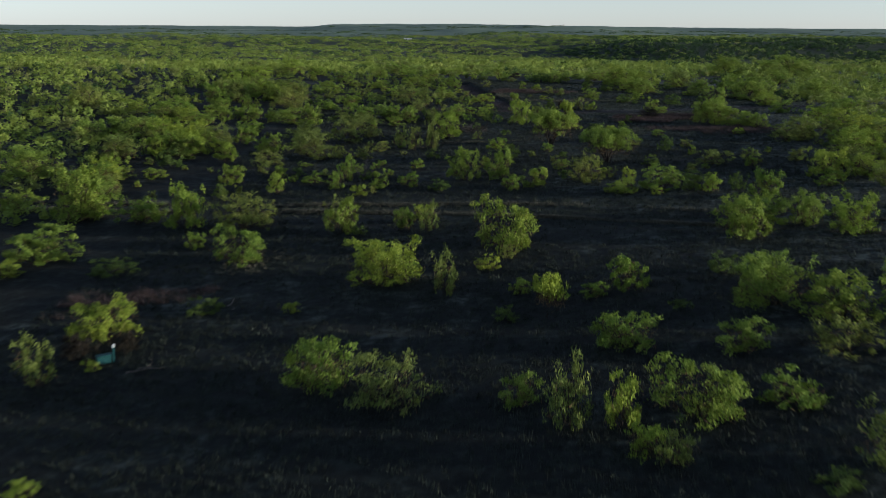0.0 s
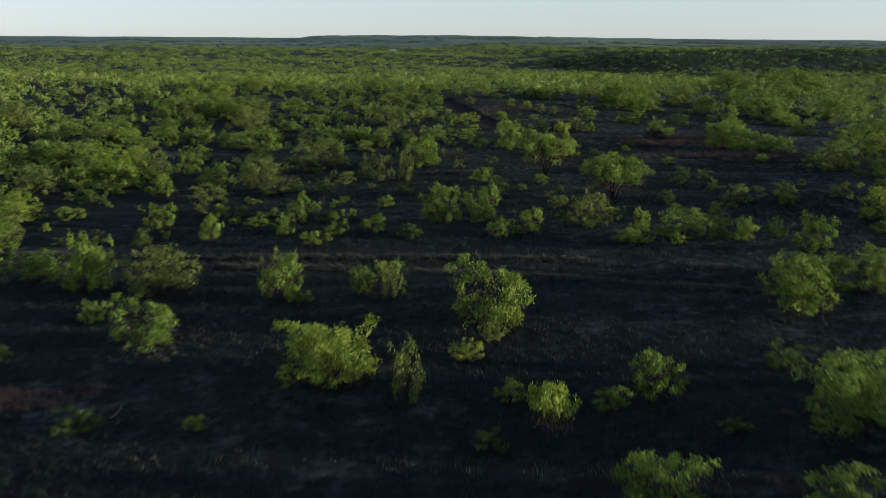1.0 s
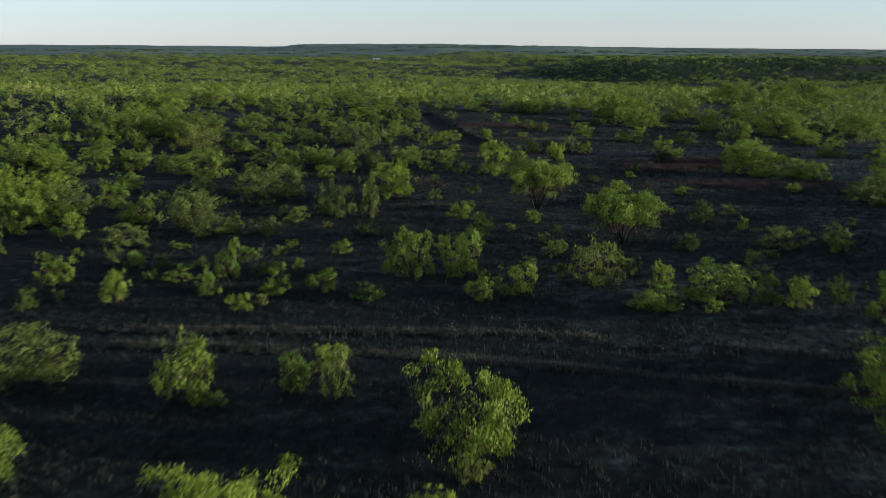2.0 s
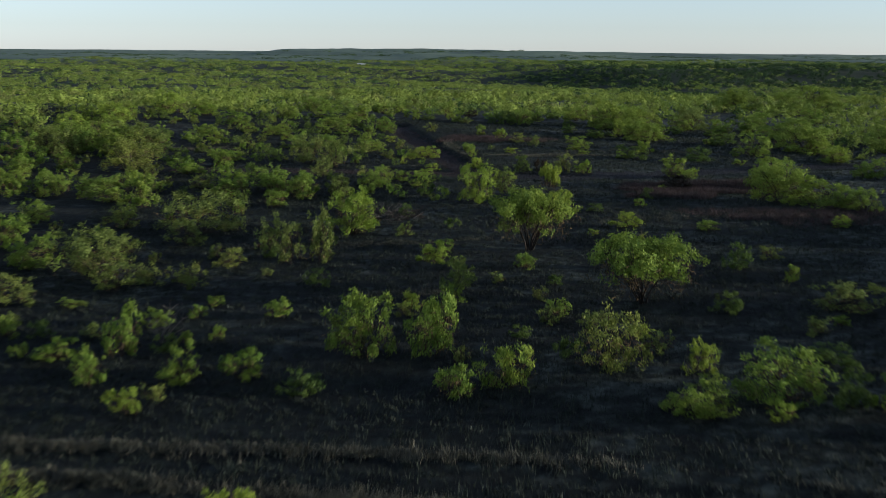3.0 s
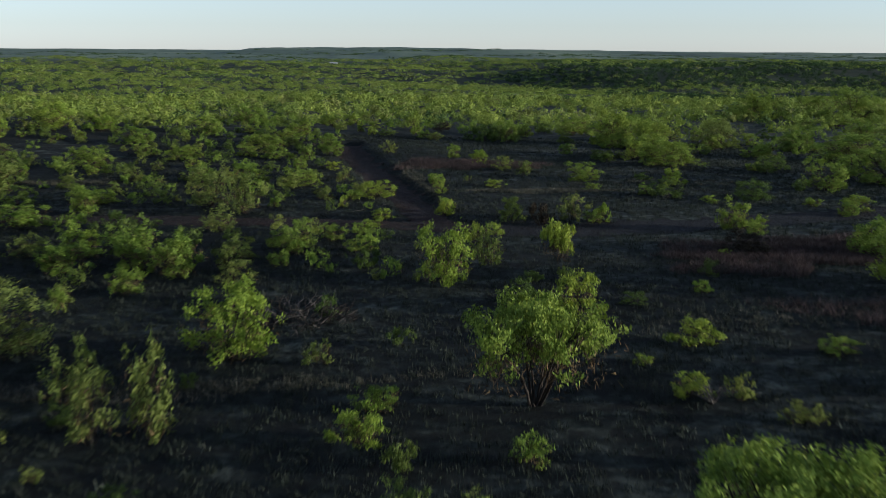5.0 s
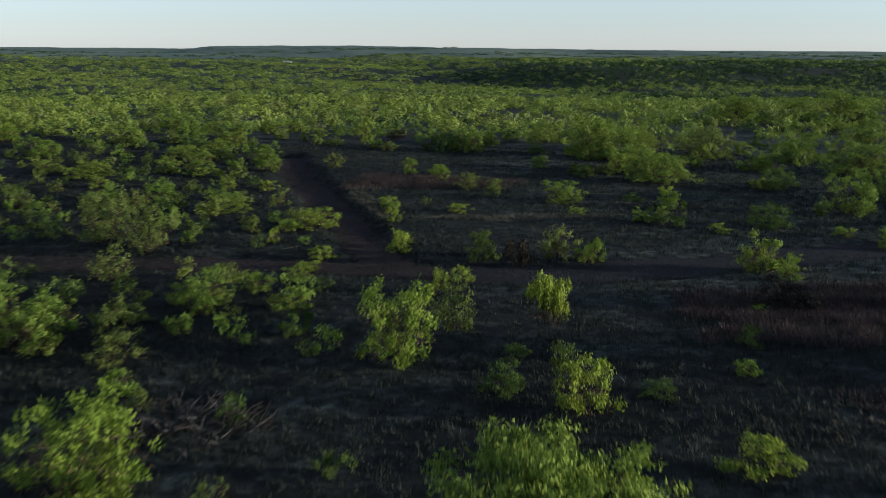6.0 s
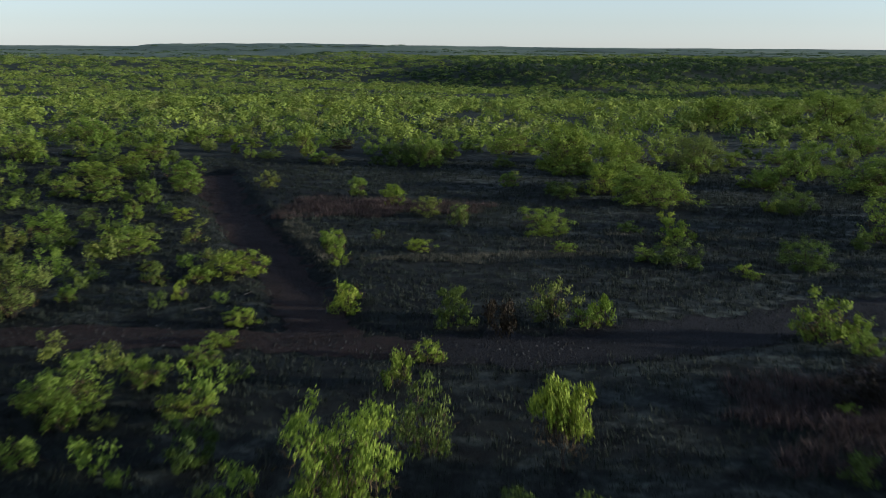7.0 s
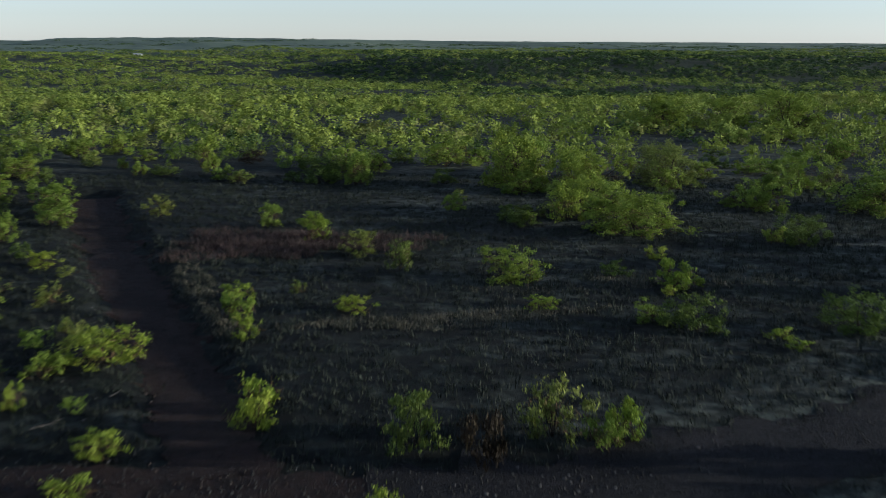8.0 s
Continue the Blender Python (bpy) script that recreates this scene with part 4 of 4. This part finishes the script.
# pale dry grass in bands
patches("straw_grass", meadow, [(420, 0.5, 121.3, 8.0, 0.9, 0.02), (420, 18.5, 162.8, 5.5, 0.9, 0.08), (160, 10.2, 169.5, 1.2, 3.0, 0.15), (120, 10.6, 164.0, 0.9, 3.0, 0.2),
        (180, -11.0, 74.5, 2.5, 3.5, 0.3), (110, 21.5, 127.0, 4.0, 1.6, 0.0), (260, 29.0, 167.5, 7.0, 1.5, 0.1), (170, 4.0, 108.5, 3.5, 0.8, 0.1), (420, -31.0, 176.5, 6.0, 1.6, 0.1), (260, -13.5, 166.0, 3.5, 1.4, 0.1)], STRAW, 0.2, "pale dry grass in thin bands")


def band(rng, count, line, half):
    """Places strewn along a line, thinning in stretches."""
    q = resample(line, 0.1)
    at = rng.integers(0, len(q), count * 2)
    keep = np.sin(at * 0.045) + np.sin(at * 0.017 + 1) + rng.normal(0, 0.7, count * 2) > -0.2
    q = q[at[keep]] + rng.normal(0, half, (keep.sum(), 2))
    return q[:, 0], q[:, 1]


for edge, count in ((VERGE_NORTH, 1700), (VERGE_SOUTH, 2400), (VERGE_SOUTH[4:], 2400)):
    x, y = band(meadow, count, edge, 0.24)
    tufts("straw_grass", meadow, x, y, meadow.uniform(0.12, 0.3, len(x)), meadow.uniform(0.4, 0.8, len(x)), 15, STRAW, "pale dry grass along the verge of a track", 0.018, 1.7)


# ---- dead wood, stones and things that people left ----
def thing(name, label, category, x, y, group="", turn=0.0, lift=0.0):
    ob = new(name)
    ob.empty_display_size = 0.2
    ob.matrix_basis = Matrix.Translation((x, y, float(dug(x, y)) + lift)) @ Matrix.Rotation(turn, 4, "Z")
    return tagged(ob, label, category, group)


def crooked(rng, start, way, length, thick, bends=5):
    """One crooked branch as a list of points and radii."""
    p, d, row = np.array(start, float), unit(np.array(way, float)), []
    for i in range(bends + 1):
        row.append((p.copy(), thick * (1 - 0.75 * i / bends)))
        d = unit(d + rng.normal(0, 0.22, 3))
        p = p + d * length / bends
    return row


def brush_pile(x, y, wide, tall, count, seed):
    """Grubbed-out dead bushes heaped up: every branch is a piece of its own."""
    rng = np.random.default_rng(seed)
    ob = thing("brush_pile", "heap of grey dead branches on the grass", "brush pile", x, y)
    for i in range(count):
        a, r = rng.uniform(0, 2 * math.pi), math.sqrt(rng.uniform(0, 1))
        foot = np.array((math.cos(a) * r * wide * 0.45, math.sin(a) * r * wide * 0.32, rng.uniform(0, 0.55) * tall * (1 - 0.6 * r)))
        way = (math.cos(a) + rng.normal(0, 0.6), math.sin(a) + rng.normal(0, 0.6), rng.uniform(-0.05, 0.9))
        lines = [crooked(rng, foot, way, rng.uniform(0.4, 1.1), rng.uniform(0.012, 0.032))]
        for _ in range(2):
            q = lines[0][int(rng.integers(2, 5))][0]
            lines.append(crooked(rng, q, unit(np.array(way, float)) + rng.normal(0, 0.6, 3), rng.uniform(0.2, 0.5), 0.012, 3))
        part("branch", tubes("branch", lines), DEAD_WOOD if i % 3 == 0 else BARK, ob)
    return ob


brush_pile(4.3, 129.3, 4.2, 1.3, 170, 7)


def fallen_branch(x, y, length, thick, turn, seed):
    rng = np.random.default_rng(seed)
    ob = thing("fallen_branch", "bleached dead branch lying in the grass", "branch", x, y, "fallen branches", turn, thick)
    trunk = crooked(rng, (-length / 2, 0, 0), (1, 0, 0.04), length, thick, 6)
    trunk = [(np.array((q[0], q[1], abs(q[2]) * 0.3)), r) for q, r in trunk]
    part("stem", tubes("stem", [trunk], 6), DEAD_WOOD, ob)
    for i in (2, 4):
        part("twig", tubes("twig", [crooked(rng, trunk[i][0], (0.7, rng.normal(0, 0.8), 0.35), length * 0.35, thick * 0.45, 4)]), DEAD_WOOD, ob)
    return ob


for row in ((-10.3, 64.3, 1.5, 0.035, 0.9, 1), (-10.2, 63.6, 1.1, 0.025, 1.2, 2), (6.4, 154.0, 0.7, 0.022, 0.7, 4), (6.7, 154.4, 0.5, 0.02, 0.9, 5),
            (8.2, 156.2, 0.6, 0.025, 0.4, 6), (-13.2, 53.9, 1.3, 0.04, 0.15, 7), (-12.6, 54.6, 1.8, 0.03, 0.5, 8)):
    fallen_branch(*row)


def dead_shrub(x, y, wide, tall, seed):
    rng = np.random.default_rng(seed)
    ob = thing("dead_shrub", "bare grey dead shrub with fine twigs", "shrub", x, y, "dead shrubs")
    main, fine = [], []
    for i in range(12):
        a = rng.uniform(0, 2 * math.pi)
        line = crooked(rng, (0, 0, -0.1), (math.cos(a) * wide, math.sin(a) * wide, tall * 1.3), tall * rng.uniform(0.8, 1.1), 0.03)
        main.append(line)
        for _ in range(4):
            q = line[int(rng.integers(2, 6))][0]
            fine.append(crooked(rng, q, (rng.normal(0, 1), rng.normal(0, 1), 0.7), tall * 0.4, 0.01, 3))
    part("trunk", tubes("trunk", main), DEAD_WOOD, ob)
    part("twigs", tubes("twigs", fine), DEAD_WOOD, ob, "fine grey twigs")
    return ob


for row in ((-5.5, 101.6, 0.8, 1.5, 21), (17.6, 117.6, 0.5, 0.7, 23)):
    dead_shrub(*row)


def stone_mesh(seed):
    bm = bmesh.new()
    bmesh.ops.create_icosphere(bm, subdivisions=1, radius=0.5)
    rng = random.Random(seed)
    for v in bm.verts:
        v.co = Vector((v.co.x, v.co.y * 0.8, v.co.z * 0.55)) * rng.uniform(0.75, 1.15)
    me = bpy.data.meshes.new("stone")
    bm.to_mesh(me)
    bm.free()
    me.materials.append(STONE)
    return me


rubble = np.random.default_rng(31)
STONES = [stone_mesh(i) for i in range(5)]


def stones(count, x, y, rx, ry, small, big):
    for _ in range(count):
        px, py, s = x + rubble.normal(0, rx), y + rubble.normal(0, ry), rubble.uniform(small, big)
        ob = new("stone", STONES[int(rubble.integers(0, 5))])
        ob.matrix_basis = Matrix.Translation((px, py, float(dug(px, py)) + 0.15 * s + 0.04)) @ Matrix.Rotation(rubble.uniform(0, 6.3), 4, "Z") @ Matrix.Scale(s, 4)
        tagged(ob, "pale broken stone lying on bare dirt", "stone", "stones by the road")


stones(30, 19.2, 148.2, 1.8, 0.7, 0.05, 0.14)
stones(10, 6.0, 150.5, 2.0, 1.0, 0.05, 0.12)
stones(16, 7.2, 163.0, 0.6, 5.0, 0.04, 0.11)


def clods(line, half, count, mat, label):
    """Loose clods and gravel strewn over a dirt road, thickest along its edges."""
    p = resample(line, 0.05)
    at = p[rubble.integers(0, len(p), count)] + rubble.normal(0, half * 0.6, (count, 2))
    size = 0.015 + 0.05 * rubble.uniform(0, 1, count) ** 3
    solid = np.array(((1, 0, 0), (0, 1, 0), (-1, 0, 0), (0, -1, 0), (0, 0, 0.8)))
    form = solid[None] * rubble.uniform(0.6, 1.3, (count, 5, 1)) * size[:, None, None]
    co = form + np.concatenate([at, dug(at[:, 0], at[:, 1])[:, None] + 0.055], 1)[:, None]
    k = np.arange(count)[:, None, None] * 5 + np.array(((0, 1, 4), (1, 2, 4), (2, 3, 4), (3, 0, 4)))[None]
    ob = new("gravel", poly_mesh("gravel", co.reshape(-1, 3), k.reshape(-1, 3)))
    ob.data.materials.append(mat)
    tagged(ob, label, "gravel", kind="stuff")


clods(ROAD_ACROSS, 1.8, 9000, GREY_CLODS, "grey clods and gravel on the dirt road")
clods(ROAD_UP, 1.3, 6000, RED_CLODS, "red-brown clods on the bulldozed road")


def box_mesh(name, sx, sy, sz, bevel=0.02, tilt=0.0):
    bm = bmesh.new()
    bmesh.ops.create_cube(bm, size=1)
    for v in bm.verts:
        v.co = Vector((v.co.x * sx, v.co.y * sy, (v.co.z + 0.5) * sz + (tilt * v.co.x if v.co.z > 0 else 0)))
    bmesh.ops.bevel(bm, geom=bm.edges[:], offset=bevel, segments=2, affect="EDGES")
    me = bpy.data.meshes.new(name)
    bm.to_mesh(me)
    bm.free()
    return me


# a faded teal box with a white-topped post, half hidden by the bush
chest = thing("feed_box", "faded teal box with a white-topped post beside a bush", "feed box", -15.3, 55.6, turn=0.35)
part("body", box_mesh("body", 0.7, 0.42, 0.34, 0.04), TEAL, chest)
lid = part("lid", box_mesh("lid", 0.75, 0.47, 0.07, 0.025, 0.1), TEAL, chest, "sloping teal lid")
lid.location = (0, 0, 0.345)
post = part("post", box_mesh("post", 0.09, 0.09, 0.85, 0.015), TEAL, chest, "upright teal post")
post.location = (0.45, -0.1, -0.1)
cap = part("cap", box_mesh("cap", 0.12, 0.12, 0.16, 0.02), WHITE, post, "white post cap")
cap.location = (0, 0, 0.854)


def barn(x, y, long, deep, tall, turn):
    """A far shed with a gabled metal roof."""
    ob = thing("barn", "white shed with a pale metal roof far off on the plain", "barn", x, y, "farm sheds", turn)
    part("wall", box_mesh("wall", long, deep, tall, 0.05), WHITE, ob)
    bm = bmesh.new()
    rise = deep * 0.12
    corners = [bm.verts.new((sx * (long / 2 + 0.4), sy * (deep / 2 + 0.4), tall + 0.02)) for sx in (-1, 1) for sy in (-1, 1)]
    crest = [bm.verts.new((sx * (long / 2 + 0.4), 0, tall + rise)) for sx in (-1, 1)]
    for face in ((corners[0], corners[2], crest[1], crest[0]), (corners[1], crest[0], crest[1], corners[3]), (corners[0], crest[0], corners[1]), (corners[2], corners[3], crest[1]), (corners[0], corners[1], corners[3], corners[2])):
        bm.faces.new(face)
    bmesh.ops.recalc_face_normals(bm, faces=bm.faces[:])
    me = bpy.data.meshes.new("roof")
    bm.to_mesh(me)
    bm.free()
    part("roof", me, ROOF, ob, "pale gabled metal roof")
    # a dark slab stands in for the shade of an open doorway
    gate = part("door", box_mesh("door", long * 0.25, 0.12, tall * 0.75, 0.02), BARK, ob, "dark slab in place of a shaded open doorway")
    gate.location = (-long * 0.15, -deep / 2 - 0.063, 0)
    return ob


barn(-52.0, 1105.0, 9.0, 5.0, 1.5, 0.1)
barn(-18.0, 1105.0, 6.0, 4.0, 1.4, -0.1)

# a bare sandy scrape among the far trees
r, a = np.meshgrid(np.linspace(0, 1, 5), np.linspace(0, 2 * math.pi, 33)[:-1])
sx, sy = -62 + r * np.cos(a) * (11 + 1.5 * np.sin(3 * a)), 478 + r * np.sin(a) * (6.5 + np.sin(5 * a))
k = np.array([(i * 5 + j, ((i + 1) % 32) * 5 + j, ((i + 1) % 32) * 5 + j + 1, i * 5 + j + 1) for i in range(32) for j in range(4)])
scrape = new("bare_ground", poly_mesh("bare_ground", np.stack([sx, sy, dug(sx, sy) + 0.3 * (1 - r ** 4) + 0.02], -1).reshape(-1, 3), k, True))
scrape.data.materials.append(dirt_material("pale_sand", (0.16, 0.13, 0.09), (0.34, 0.28, 0.2)))
tagged(scrape, "pale bare sandy scrape among green trees", "bare ground", kind="structure")
